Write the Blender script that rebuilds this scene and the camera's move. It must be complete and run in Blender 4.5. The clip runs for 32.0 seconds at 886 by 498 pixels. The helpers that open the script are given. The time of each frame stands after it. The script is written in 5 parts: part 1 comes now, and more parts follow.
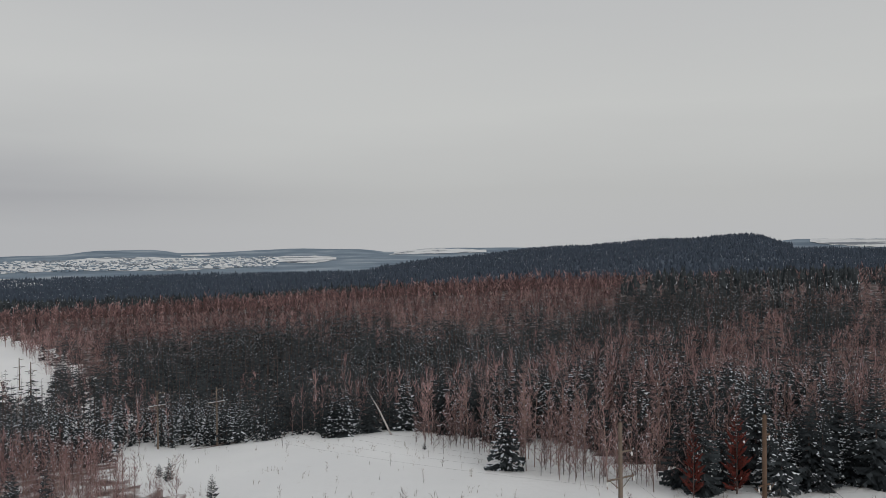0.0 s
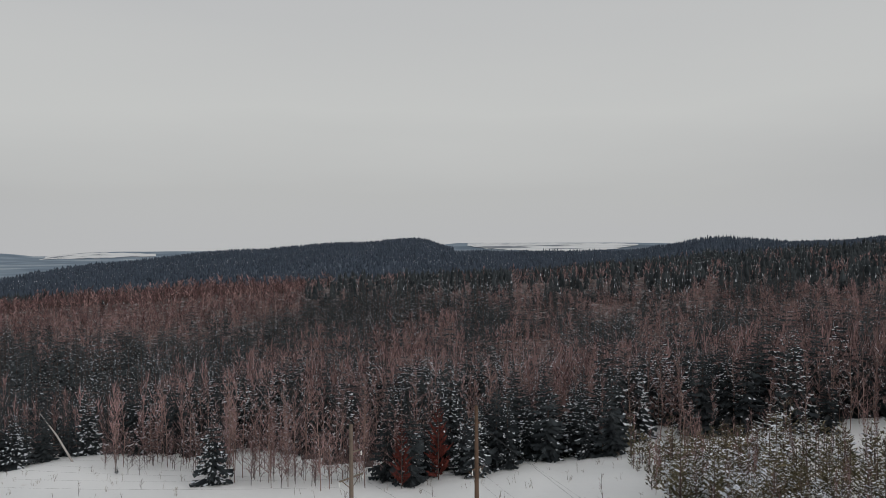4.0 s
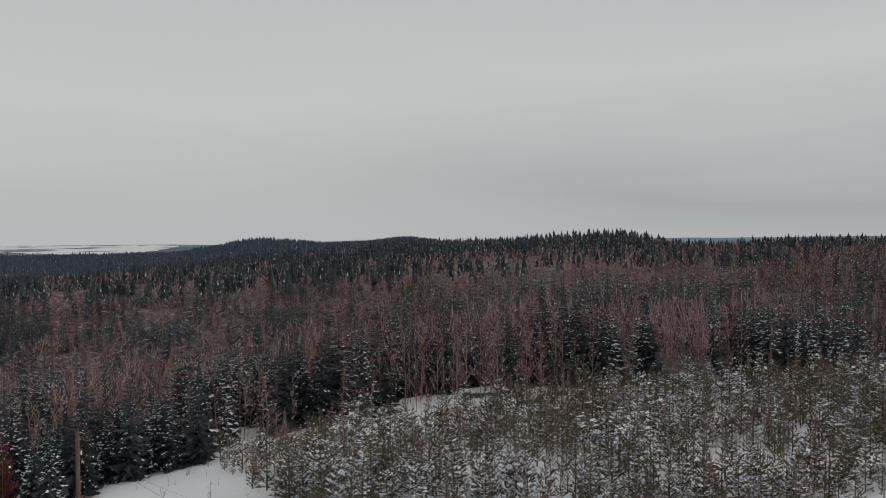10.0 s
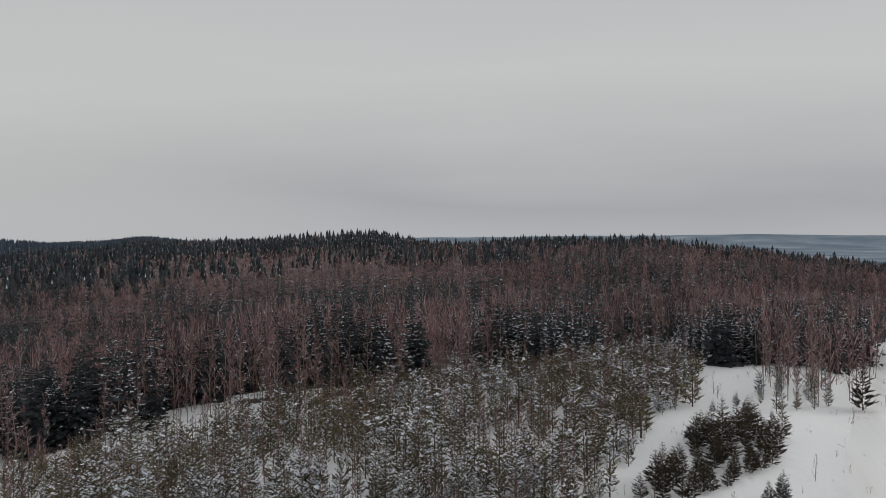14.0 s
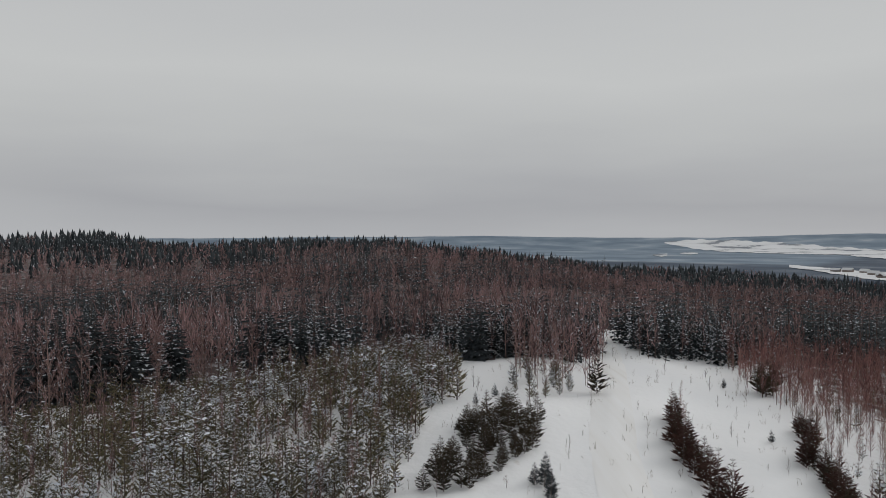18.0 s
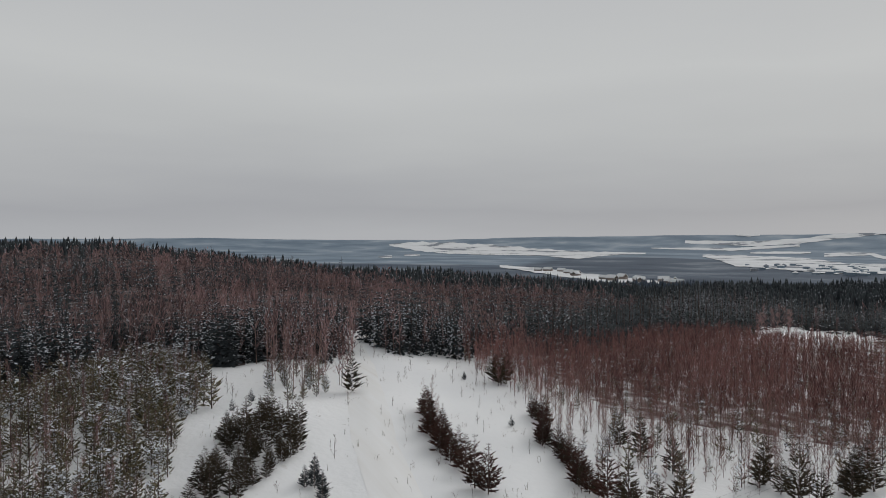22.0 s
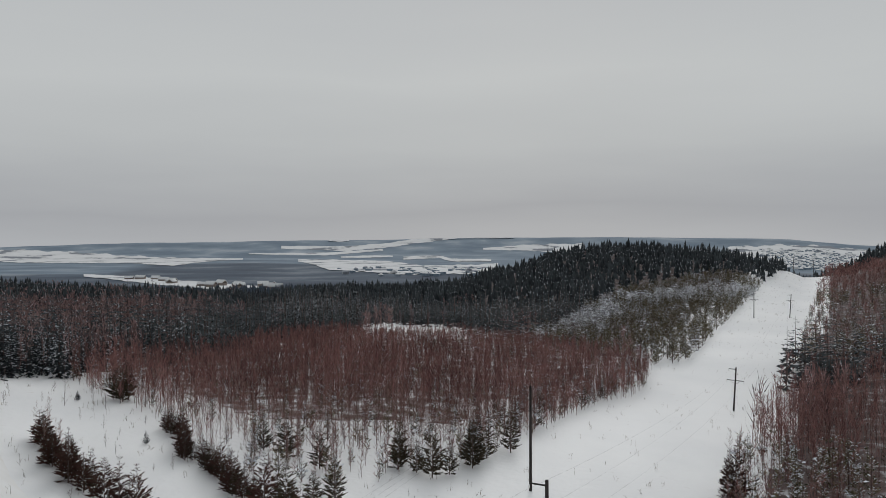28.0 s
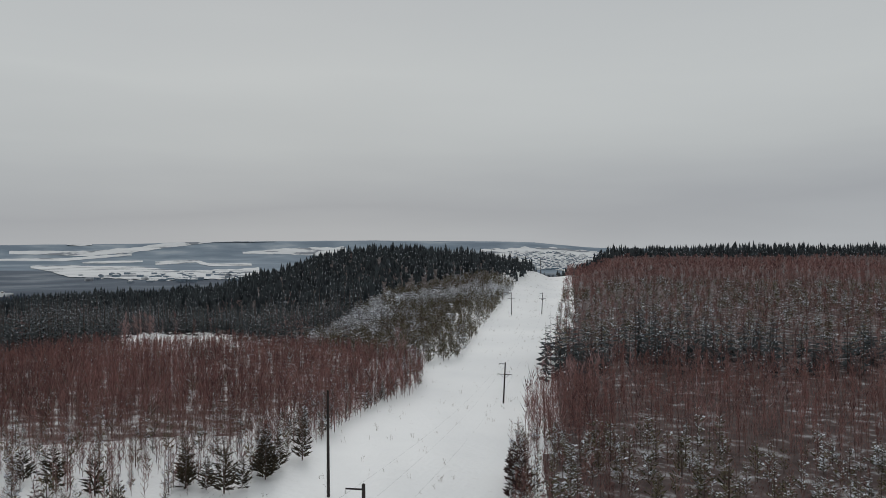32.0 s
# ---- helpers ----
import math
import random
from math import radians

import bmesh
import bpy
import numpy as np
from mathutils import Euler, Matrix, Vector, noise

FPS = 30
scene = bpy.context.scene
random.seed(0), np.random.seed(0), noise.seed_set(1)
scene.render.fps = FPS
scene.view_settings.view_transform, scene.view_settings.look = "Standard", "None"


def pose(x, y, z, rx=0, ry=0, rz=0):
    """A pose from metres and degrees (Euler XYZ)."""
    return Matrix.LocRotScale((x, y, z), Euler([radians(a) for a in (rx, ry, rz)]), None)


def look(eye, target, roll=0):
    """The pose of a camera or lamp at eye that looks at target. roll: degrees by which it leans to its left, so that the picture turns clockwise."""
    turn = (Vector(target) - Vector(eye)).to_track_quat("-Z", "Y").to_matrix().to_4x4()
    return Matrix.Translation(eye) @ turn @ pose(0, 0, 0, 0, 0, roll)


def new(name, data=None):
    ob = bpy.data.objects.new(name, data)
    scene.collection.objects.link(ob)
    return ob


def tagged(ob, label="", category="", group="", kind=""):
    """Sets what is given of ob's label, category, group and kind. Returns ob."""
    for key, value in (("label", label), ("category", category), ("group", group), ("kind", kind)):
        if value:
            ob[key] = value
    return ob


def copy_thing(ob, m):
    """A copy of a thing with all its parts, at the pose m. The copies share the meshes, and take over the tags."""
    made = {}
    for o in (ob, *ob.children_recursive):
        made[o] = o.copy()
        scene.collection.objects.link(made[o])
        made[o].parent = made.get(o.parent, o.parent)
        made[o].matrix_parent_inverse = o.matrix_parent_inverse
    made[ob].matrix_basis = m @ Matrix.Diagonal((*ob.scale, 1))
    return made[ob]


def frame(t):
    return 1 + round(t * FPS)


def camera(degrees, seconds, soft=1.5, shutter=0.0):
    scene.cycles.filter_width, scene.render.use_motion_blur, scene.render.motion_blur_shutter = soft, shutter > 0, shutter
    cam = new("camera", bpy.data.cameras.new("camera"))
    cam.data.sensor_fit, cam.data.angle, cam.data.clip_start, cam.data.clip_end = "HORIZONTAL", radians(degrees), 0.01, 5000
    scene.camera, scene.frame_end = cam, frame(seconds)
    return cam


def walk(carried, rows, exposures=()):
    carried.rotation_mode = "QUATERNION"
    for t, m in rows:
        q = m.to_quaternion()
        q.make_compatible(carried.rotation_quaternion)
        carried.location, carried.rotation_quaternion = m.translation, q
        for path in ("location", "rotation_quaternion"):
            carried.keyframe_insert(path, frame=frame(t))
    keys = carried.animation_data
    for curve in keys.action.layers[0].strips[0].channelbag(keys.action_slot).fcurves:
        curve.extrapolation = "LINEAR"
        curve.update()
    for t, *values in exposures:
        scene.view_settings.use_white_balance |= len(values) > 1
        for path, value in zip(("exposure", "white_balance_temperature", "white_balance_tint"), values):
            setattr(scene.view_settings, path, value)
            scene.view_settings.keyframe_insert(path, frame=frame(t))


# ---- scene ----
cam = camera(59.66, 32.0, soft=0.5)
PATH = [
    (0.0, 0.00, -0.00, -1.09, -0.01, -1.06, -0.59),
    (0.5, -0.45, -0.03, -1.02, -2.89, -1.05, -0.51),
    (1.0, -0.90, -0.08, -0.96, -5.54, -1.01, -0.42),
    (1.5, -1.35, -0.14, -0.90, -8.55, -1.00, -0.37),
    (2.0, -1.80, -0.21, -0.85, -11.42, -0.97, -0.32),
    (2.5, -2.25, -0.28, -0.81, -14.42, -0.96, -0.33),
    (3.0, -2.70, -0.34, -0.76, -17.96, -0.99, -0.33),
    (3.5, -3.15, -0.39, -0.71, -20.75, -0.96, -0.27),
    (4.0, -3.59, -0.42, -0.67, -23.67, -0.97, -0.26),
    (4.5, -4.03, -0.44, -0.64, -26.85, -0.98, -0.28),
    (6.5, -5.56, -0.10, -0.60, -37.97, -0.99, -0.32),
    (7.0, -5.94, 0.01, -0.54, -40.61, -1.02, -0.43),
    (7.5, -6.33, 0.13, -0.46, -43.32, -1.03, -0.47),
    (8.0, -6.72, 0.25, -0.38, -46.01, -1.04, -0.46),
    (8.5, -7.11, 0.39, -0.28, -48.91, -1.04, -0.43),
    (9.0, -7.50, 0.55, -0.19, -51.57, -1.05, -0.38),
    (9.5, -7.89, 0.73, -0.10, -54.24, -1.05, -0.37),
    (10.0, -8.27, 0.92, -0.03, -56.84, -1.05, -0.36),
    (10.5, -8.65, 1.14, 0.03, -59.65, -1.09, -0.32),
    (11.0, -9.00, 1.38, 0.08, -62.46, -1.12, -0.31),
    (11.5, -9.32, 1.64, 0.12, -64.92, -1.14, -0.31),
    (12.0, -9.60, 1.92, 0.16, -67.42, -1.16, -0.31),
    (12.5, -9.86, 2.22, 0.20, -69.89, -1.17, -0.31),
    (13.0, -10.10, 2.54, 0.24, -72.08, -1.16, -0.28),
    (13.5, -10.31, 2.88, 0.29, -73.74, -1.18, -0.24),
    (15.5, -10.73, 4.54, 0.49, -81.02, -1.12, -0.56),
    (16.0, -10.85, 4.99, 0.52, -83.86, -1.13, -0.42),
    (16.5, -10.97, 5.44, 0.55, -86.88, -1.13, -0.28),
    (17.0, -11.09, 5.90, 0.57, -89.30, -1.14, -0.13),
    (17.5, -11.20, 6.38, 0.58, -91.23, -1.17, -0.07),
    (18.0, -11.29, 6.85, 0.59, -94.45, -1.15, -0.07),
    (18.5, -11.36, 7.33, 0.60, -97.27, -1.14, -0.05),
    (19.0, -11.39, 7.79, 0.60, -99.48, -1.13, -0.03),
    (19.5, -11.39, 8.24, 0.59, -101.91, -1.10, -0.02),
    (20.0, -11.35, 8.67, 0.58, -104.37, -1.08, -0.00),
    (20.5, -11.27, 9.10, 0.57, -106.57, -1.07, -0.02),
    (21.0, -11.17, 9.51, 0.55, -108.95, -1.05, -0.02),
    (21.5, -11.03, 9.92, 0.52, -111.59, -1.03, 0.03),
    (22.0, -10.86, 10.31, 0.50, -114.48, -0.97, 0.13),
    (22.5, -10.66, 10.69, 0.47, -118.01, -0.91, 0.17),
    (23.0, -10.43, 11.05, 0.44, -120.80, -0.92, 0.21),
    (23.5, -10.17, 11.39, 0.41, -123.14, -0.92, 0.26),
    (24.0, -9.88, 11.71, 0.38, -124.88, -0.90, 0.28),
    (24.5, -9.57, 12.03, 0.35, -127.15, -0.86, 0.31),
    (25.0, -9.26, 12.33, 0.31, -130.80, -0.79, 0.33),
    (25.5, -8.95, 12.62, 0.27, -133.62, -0.74, 0.37),
    (27.5, -7.63, 13.66, 0.04, -141.64, -0.60, -0.04),
    (28.0, -7.24, 13.89, 0.00, -143.76, -0.53, -0.08),
    (28.5, -6.85, 14.11, -0.02, -146.61, -0.44, -0.08),
    (29.0, -6.46, 14.33, -0.05, -148.67, -0.42, -0.11),
    (29.5, -6.06, 14.54, -0.07, -150.63, -0.41, -0.13),
    (30.0, -5.66, 14.73, -0.07, -152.74, -0.38, -0.17),
    (30.5, -5.25, 14.89, -0.07, -154.83, -0.37, -0.20),
    (31.0, -4.83, 15.03, -0.05, -156.09, -0.36, -0.21),
    (31.5, -4.40, 15.15, -0.02, -158.69, -0.34, -0.24),
    (32.0, -3.98, 15.27, 0.01, -161.30, -0.33, -0.27),
]
EYE = 24.0  # height of the flight over the foot of the near pole
walk(cam, [(t, pose(x, y, z + EYE, 90 + pitch, 0, yaw) @ pose(0, 0, 0, 0, 0, roll)) for t, x, y, z, yaw, pitch, roll in PATH],
     exposures=[(0.0, 0.01, 6480, 11), (16.0, 0.0, 6430, 11), (24.0, -0.05, 6390, 11), (32.0, -0.06, 6310, 9)])

# ---- world and light ----
world = bpy.data.worlds.new("overcast_sky")
scene.world = world
world.use_nodes = True
wn, wl = world.node_tree.nodes, world.node_tree.links
wn.clear()
SUN_ELEVATION, SUN_HEADING = radians(22), radians(150)
w_out = wn.new("ShaderNodeOutputWorld")
w_bg = wn.new("ShaderNodeBackground")
w_sky = wn.new("ShaderNodeTexSky")
w_sky.sky_type, w_sky.sun_disc = 'NISHITA', False
w_sky.sun_elevation, w_sky.sun_rotation = SUN_ELEVATION, SUN_HEADING
w_dim = wn.new("ShaderNodeMix")
w_dim.data_type, w_dim.blend_type = 'RGBA', 'MULTIPLY'
w_dim.inputs[0].default_value = 1.0
w_dim.inputs[7].default_value = (0.1, 0.1, 0.1, 1)
wl.new(w_sky.outputs[0], w_dim.inputs[6])
w_co = wn.new("ShaderNodeTexCoord")
w_sep = wn.new("ShaderNodeSeparateXYZ")
wl.new(w_co.outputs["Generated"], w_sep.inputs[0])
w_map = wn.new("ShaderNodeMapping")
w_map.inputs["Scale"].default_value = (1.6, 1.6, 9.0)
wl.new(w_co.outputs["Generated"], w_map.inputs[0])
w_noise = wn.new("ShaderNodeTexNoise")
w_noise.inputs["Scale"].default_value = 1.1
w_noise.inputs["Detail"].default_value = 4
w_noise.inputs["Roughness"].default_value = 0.5
wl.new(w_map.outputs[0], w_noise.inputs[0])
# height in the sky: a dull band over the horizon, lighter cloud above
w_ramp = wn.new("ShaderNodeValToRGB")
w_ramp.color_ramp.elements[0].position, w_ramp.color_ramp.elements[0].color = 0.0, (0.455, 0.465, 0.475, 1)
w_ramp.color_ramp.elements[1].position, w_ramp.color_ramp.elements[1].color = 0.30, (0.53, 0.54, 0.54, 1)
for at, col in ((0.05, (0.40, 0.408, 0.422, 1)), (0.13, (0.52, 0.53, 0.525, 1)), (0.20, (0.575, 0.585, 0.575, 1))):
    el = w_ramp.color_ramp.elements.new(at)
    el.color = col
w_bend = wn.new("ShaderNodeMath")
w_bend.operation = 'MULTIPLY_ADD'
w_bend.inputs[1].default_value = 0.12
wl.new(w_noise.outputs[0], w_bend.inputs[0])
w_sub = wn.new("ShaderNodeMath")
w_sub.operation = 'SUBTRACT'
w_sub.inputs[1].default_value = 0.06
wl.new(w_sep.outputs[2], w_sub.inputs[0])
wl.new(w_sub.outputs[0], w_bend.inputs[2])
wl.new(w_bend.outputs[0], w_ramp.inputs[0])
# the cloud is thinner to the north: no dull band there
w_thin = wn.new("ShaderNodeValToRGB")
w_thin.color_ramp.elements[0].position, w_thin.color_ramp.elements[0].color = 0.0, (0.50, 0.508, 0.51, 1)
w_thin.color_ramp.elements[1].position, w_thin.color_ramp.elements[1].color = 0.30, (0.53, 0.54, 0.54, 1)
for at, col in ((0.06, (0.505, 0.513, 0.505, 1)), (0.16, (0.575, 0.585, 0.57, 1))):
    w_thin.color_ramp.elements.new(at).color = col
wl.new(w_bend.outputs[0], w_thin.inputs[0])
w_dot = wn.new("ShaderNodeVectorMath")
w_dot.operation = 'DOT_PRODUCT'
w_dot.inputs[1].default_value = (math.sin(radians(22)), math.cos(radians(22)), 0)
wl.new(w_co.outputs["Generated"], w_dot.inputs[0])
w_north = wn.new("ShaderNodeMapRange")
w_north.interpolation_type = 'SMOOTHSTEP'
w_north.inputs["From Min"].default_value, w_north.inputs["From Max"].default_value = 0.60, 0.97
wl.new(w_dot.outputs["Value"], w_north.inputs["Value"])
w_band = wn.new("ShaderNodeMix")
w_band.data_type = 'RGBA'
wl.new(w_north.outputs[0], w_band.inputs[0])
wl.new(w_ramp.outputs[0], w_band.inputs[6])
wl.new(w_thin.outputs[0], w_band.inputs[7])
w_mix = wn.new("ShaderNodeMix")
w_mix.data_type = 'RGBA'
w_mix.inputs[0].default_value = 0.99
wl.new(w_dim.outputs[2], w_mix.inputs[6])
wl.new(w_band.outputs[2], w_mix.inputs[7])
wl.new(w_mix.outputs[2], w_bg.inputs[0])
w_bg.inputs[1].default_value = 0.94
wl.new(w_bg.outputs[0], w_out.inputs[0])

sun_data = bpy.data.lights.new("sun", 'SUN')
sun_data.energy, sun_data.angle, sun_data.color = 1.1, radians(25), (1.0, 0.97, 0.93)
sun = new("sun", sun_data)
sun.matrix_world = look((200 * math.sin(SUN_HEADING), 200 * math.cos(SUN_HEADING), 90), (0, 0, 0))

# ---- materials ----
def material(name, rough=0.9):
    m = bpy.data.materials.new(name)
    m.use_nodes = True
    b = m.node_tree.nodes["Principled BSDF"]
    b.inputs["Roughness"].default_value = rough
    b.inputs["Specular IOR Level"].default_value = 0.2
    return m, m.node_tree.nodes, m.node_tree.links, b


def noise_node(nodes, links, scale, detail=3, vec=None):
    n = nodes.new("ShaderNodeTexNoise")
    n.inputs["Scale"].default_value, n.inputs["Detail"].default_value = scale, detail
    if vec is None:
        vec = nodes.new("ShaderNodeNewGeometry").outputs["Position"]
    links.new(vec, n.inputs[0])
    return n


def ramp_node(nodes, links, src, stops):
    r = nodes.new("ShaderNodeValToRGB")
    e = r.color_ramp.elements
    while len(e) < len(stops):
        e.new(0.5)
    for el, (at, col) in zip(e, stops):
        el.position, el.color = at, (*col, 1)
    links.new(src, r.inputs[0])
    return r


def mottled(name, dark, light, rough=0.9, scale=0.12, island=0.5, fine=2.0):
    """Colour that drifts from tree to tree and from twig to twig."""
    m, n, l, b = material(name, rough)
    geo = n.new("ShaderNodeNewGeometry")
    big = noise_node(n, l, scale, 2, geo.outputs["Position"])
    mix = n.new("ShaderNodeMath")
    mix.operation = 'MULTIPLY_ADD'
    mix.inputs[1].default_value = island
    l.new(geo.outputs["Random Per Island"], mix.inputs[0])
    sc = n.new("ShaderNodeMath")
    sc.operation = 'MULTIPLY_ADD'
    sc.inputs[1].default_value, sc.inputs[2].default_value = 1.6, -0.3 - island / 2
    l.new(big.outputs[0], sc.inputs[0])
    l.new(sc.outputs[0], mix.inputs[2])
    r = ramp_node(n, l, mix.outputs[0], ((0.0, dark), (1.0, light)))
    l.new(r.outputs[0], b.inputs["Base Color"])
    return m


NEEDLES = mottled("spruce_needles", (0.013, 0.017, 0.020), (0.059, 0.069, 0.075), island=0.7)
# bluer, lighter spruce needles for far hills: haze put into the colour
HAZED_NEEDLES = mottled("hazed_spruce_needles", (0.028, 0.039, 0.056), (0.072, 0.092, 0.124))
PINE = mottled("pine_needles", (0.038, 0.040, 0.024), (0.225, 0.188, 0.116), island=0.9, scale=0.35)
FROST = mottled("frosted_twigs", (0.16, 0.15, 0.145), (0.62, 0.62, 0.63), island=0.9)
TWIGS = mottled("birch_twigs", (0.060, 0.038, 0.039), (0.480, 0.310, 0.300), scale=0.06, island=0.9)
RED_TWIGS = mottled("red_birch_twigs", (0.075, 0.038, 0.036), (0.400, 0.212, 0.196), scale=0.08, island=0.9)
CREST_TWIGS = mottled("crest_birch_twigs", (0.045, 0.027, 0.027), (0.215, 0.122, 0.120), scale=0.06, island=0.9)
RUST = mottled("rust_needles", (0.055, 0.013, 0.010), (0.15, 0.036, 0.028))
BARK = mottled("grey_brown_bark", (0.045, 0.032, 0.030), (0.150, 0.108, 0.098), scale=0.5)
BIRCH_BARK = mottled("pale_birch_bark", (0.08, 0.05, 0.045), (0.34, 0.24, 0.21), scale=0.5, island=0.8)
DARK_PINE = mottled("dark_pine_needles", (0.022, 0.019, 0.013), (0.088, 0.066, 0.042), island=0.7)
POLE_BROWN = mottled("brown_pole_wood", (0.07, 0.045, 0.030), (0.16, 0.105, 0.075), scale=1.5)
WOOD = mottled("weathered_pole_wood", (0.10, 0.078, 0.062), (0.20, 0.16, 0.13), scale=1.5)
DARK_WOOD = mottled("dark_pole_wood", (0.02, 0.018, 0.018), (0.06, 0.05, 0.048), scale=1.5)
STALK = mottled("dry_stalks", (0.10, 0.07, 0.05), (0.25, 0.19, 0.14), scale=1.0)
WALL = mottled("house_wall", (0.12, 0.10, 0.09), (0.35, 0.30, 0.27), scale=0.02)
WIRE, _n, _l, _b = material("wire", 0.5)
_b.inputs["Base Color"].default_value = (0.06, 0.06, 0.065, 1)
CERAMIC, _n, _l, _b = material("insulator_ceramic", 0.25)
_b.inputs["Base Color"].default_value = (0.75, 0.75, 0.74, 1)


def snow_material(name, drift):
    m, n, l, b = material(name, 0.65)
    geo = n.new("ShaderNodeNewGeometry")
    big = noise_node(n, l, 0.035, 5, geo.outputs["Position"])
    small = noise_node(n, l, 1.1, 4, geo.outputs["Position"])
    r = ramp_node(n, l, big.outputs[0], ((0.3, (0.76, 0.77, 0.78)), (0.7, (0.86, 0.865, 0.865))))
    speck = ramp_node(n, l, noise_node(n, l, 0.9, 6, geo.outputs["Position"]).outputs[0], ((0.68, (0, 0, 0)), (0.76, (1, 1, 1))))
    mx = n.new("ShaderNodeMix")
    mx.data_type = 'RGBA'
    mx.inputs[7].default_value = (0.60, 0.57, 0.54, 1)
    l.new(r.outputs[0], mx.inputs[6])
    k = n.new("ShaderNodeMath")
    k.operation = 'MULTIPLY'
    k.inputs[1].default_value = 0.5 * drift
    l.new(speck.outputs[0], k.inputs[0])
    l.new(k.outputs[0], mx.inputs[0])
    l.new(mx.outputs[2], b.inputs["Base Color"])
    bump = n.new("ShaderNodeBump")
    bump.inputs["Strength"].default_value, bump.inputs["Distance"].default_value = 0.5, 0.25 * drift
    l.new(small.outputs[0], bump.inputs["Height"])
    l.new(bump.outputs[0], b.inputs["Normal"])
    b.inputs["Subsurface Weight"].default_value = 0.0
    return m


SNOW = snow_material("field_snow", 1.0)
BRANCH_SNOW, _n, _l, _b = material("branch_snow", 0.7)
_b.inputs["Base Color"].default_value = (0.73, 0.765, 0.82, 1)

# the far country: woods with bluish haze in their colour and pale openings, and fields with groves
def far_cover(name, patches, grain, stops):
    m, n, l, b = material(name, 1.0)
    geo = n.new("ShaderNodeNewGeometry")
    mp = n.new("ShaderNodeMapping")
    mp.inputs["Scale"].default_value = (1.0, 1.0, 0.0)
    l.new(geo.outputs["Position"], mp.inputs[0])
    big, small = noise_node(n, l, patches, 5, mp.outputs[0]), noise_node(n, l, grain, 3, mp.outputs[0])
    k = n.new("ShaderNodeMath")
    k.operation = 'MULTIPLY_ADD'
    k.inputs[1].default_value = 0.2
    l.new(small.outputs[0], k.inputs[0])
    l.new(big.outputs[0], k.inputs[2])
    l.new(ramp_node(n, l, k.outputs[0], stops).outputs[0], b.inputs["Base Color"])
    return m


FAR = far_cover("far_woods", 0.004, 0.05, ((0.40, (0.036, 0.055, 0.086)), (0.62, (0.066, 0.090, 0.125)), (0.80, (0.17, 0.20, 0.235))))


def hazed_beyond(m, start):
    """Paints distance haze into colour: dark woods pale farther off, latest down the valley."""
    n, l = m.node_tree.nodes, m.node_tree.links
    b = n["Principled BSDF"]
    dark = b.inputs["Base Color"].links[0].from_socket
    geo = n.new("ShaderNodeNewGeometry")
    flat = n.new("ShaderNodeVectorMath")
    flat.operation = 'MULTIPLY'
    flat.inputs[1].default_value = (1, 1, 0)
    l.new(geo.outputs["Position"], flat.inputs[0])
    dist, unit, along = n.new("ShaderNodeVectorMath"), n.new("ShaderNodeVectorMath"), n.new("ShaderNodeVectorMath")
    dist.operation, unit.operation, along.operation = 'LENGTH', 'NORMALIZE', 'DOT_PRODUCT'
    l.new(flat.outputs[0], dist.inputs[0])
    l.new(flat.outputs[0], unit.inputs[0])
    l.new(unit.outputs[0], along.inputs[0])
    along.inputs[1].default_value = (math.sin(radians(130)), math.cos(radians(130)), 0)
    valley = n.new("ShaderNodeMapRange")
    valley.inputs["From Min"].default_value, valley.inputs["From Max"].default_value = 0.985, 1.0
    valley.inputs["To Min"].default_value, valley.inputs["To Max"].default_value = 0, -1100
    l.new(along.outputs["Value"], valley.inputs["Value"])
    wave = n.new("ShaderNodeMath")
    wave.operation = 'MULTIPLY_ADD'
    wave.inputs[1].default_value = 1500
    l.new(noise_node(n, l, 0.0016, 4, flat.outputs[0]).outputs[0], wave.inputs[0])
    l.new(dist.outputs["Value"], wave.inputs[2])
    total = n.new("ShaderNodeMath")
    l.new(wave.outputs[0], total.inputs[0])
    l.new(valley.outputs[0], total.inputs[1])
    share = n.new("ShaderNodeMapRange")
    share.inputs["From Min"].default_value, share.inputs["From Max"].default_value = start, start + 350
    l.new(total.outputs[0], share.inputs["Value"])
    haze_tone = ramp_node(n, l, noise_node(n, l, 0.004, 5, flat.outputs[0]).outputs[0], ((0.40, (0.135, 0.185, 0.240)), (0.56, (0.20, 0.255, 0.31)), (0.70, (0.33, 0.375, 0.42))))
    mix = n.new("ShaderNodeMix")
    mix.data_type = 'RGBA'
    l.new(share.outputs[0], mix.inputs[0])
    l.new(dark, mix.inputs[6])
    l.new(haze_tone.outputs[0], mix.inputs[7])
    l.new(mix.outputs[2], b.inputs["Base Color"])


hazed_beyond(FAR, 2900)
# walls of far towns, with the same pale blue haze put into their colour
FAR_HAZED = far_cover("hazed_walls", 0.002, 0.012, ((0.42, (0.135, 0.185, 0.240)), (0.62, (0.20, 0.255, 0.31)), (0.78, (0.33, 0.375, 0.42))))
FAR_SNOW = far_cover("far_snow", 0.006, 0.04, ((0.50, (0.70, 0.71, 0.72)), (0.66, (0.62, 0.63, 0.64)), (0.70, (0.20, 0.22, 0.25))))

# the floor of the woods: dark brown, with paler grey patches where the noise is high
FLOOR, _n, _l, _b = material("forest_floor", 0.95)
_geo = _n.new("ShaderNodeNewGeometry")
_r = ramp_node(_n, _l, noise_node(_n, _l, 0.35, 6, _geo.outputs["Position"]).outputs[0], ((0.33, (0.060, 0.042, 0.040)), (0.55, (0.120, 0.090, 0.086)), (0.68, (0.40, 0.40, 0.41))))
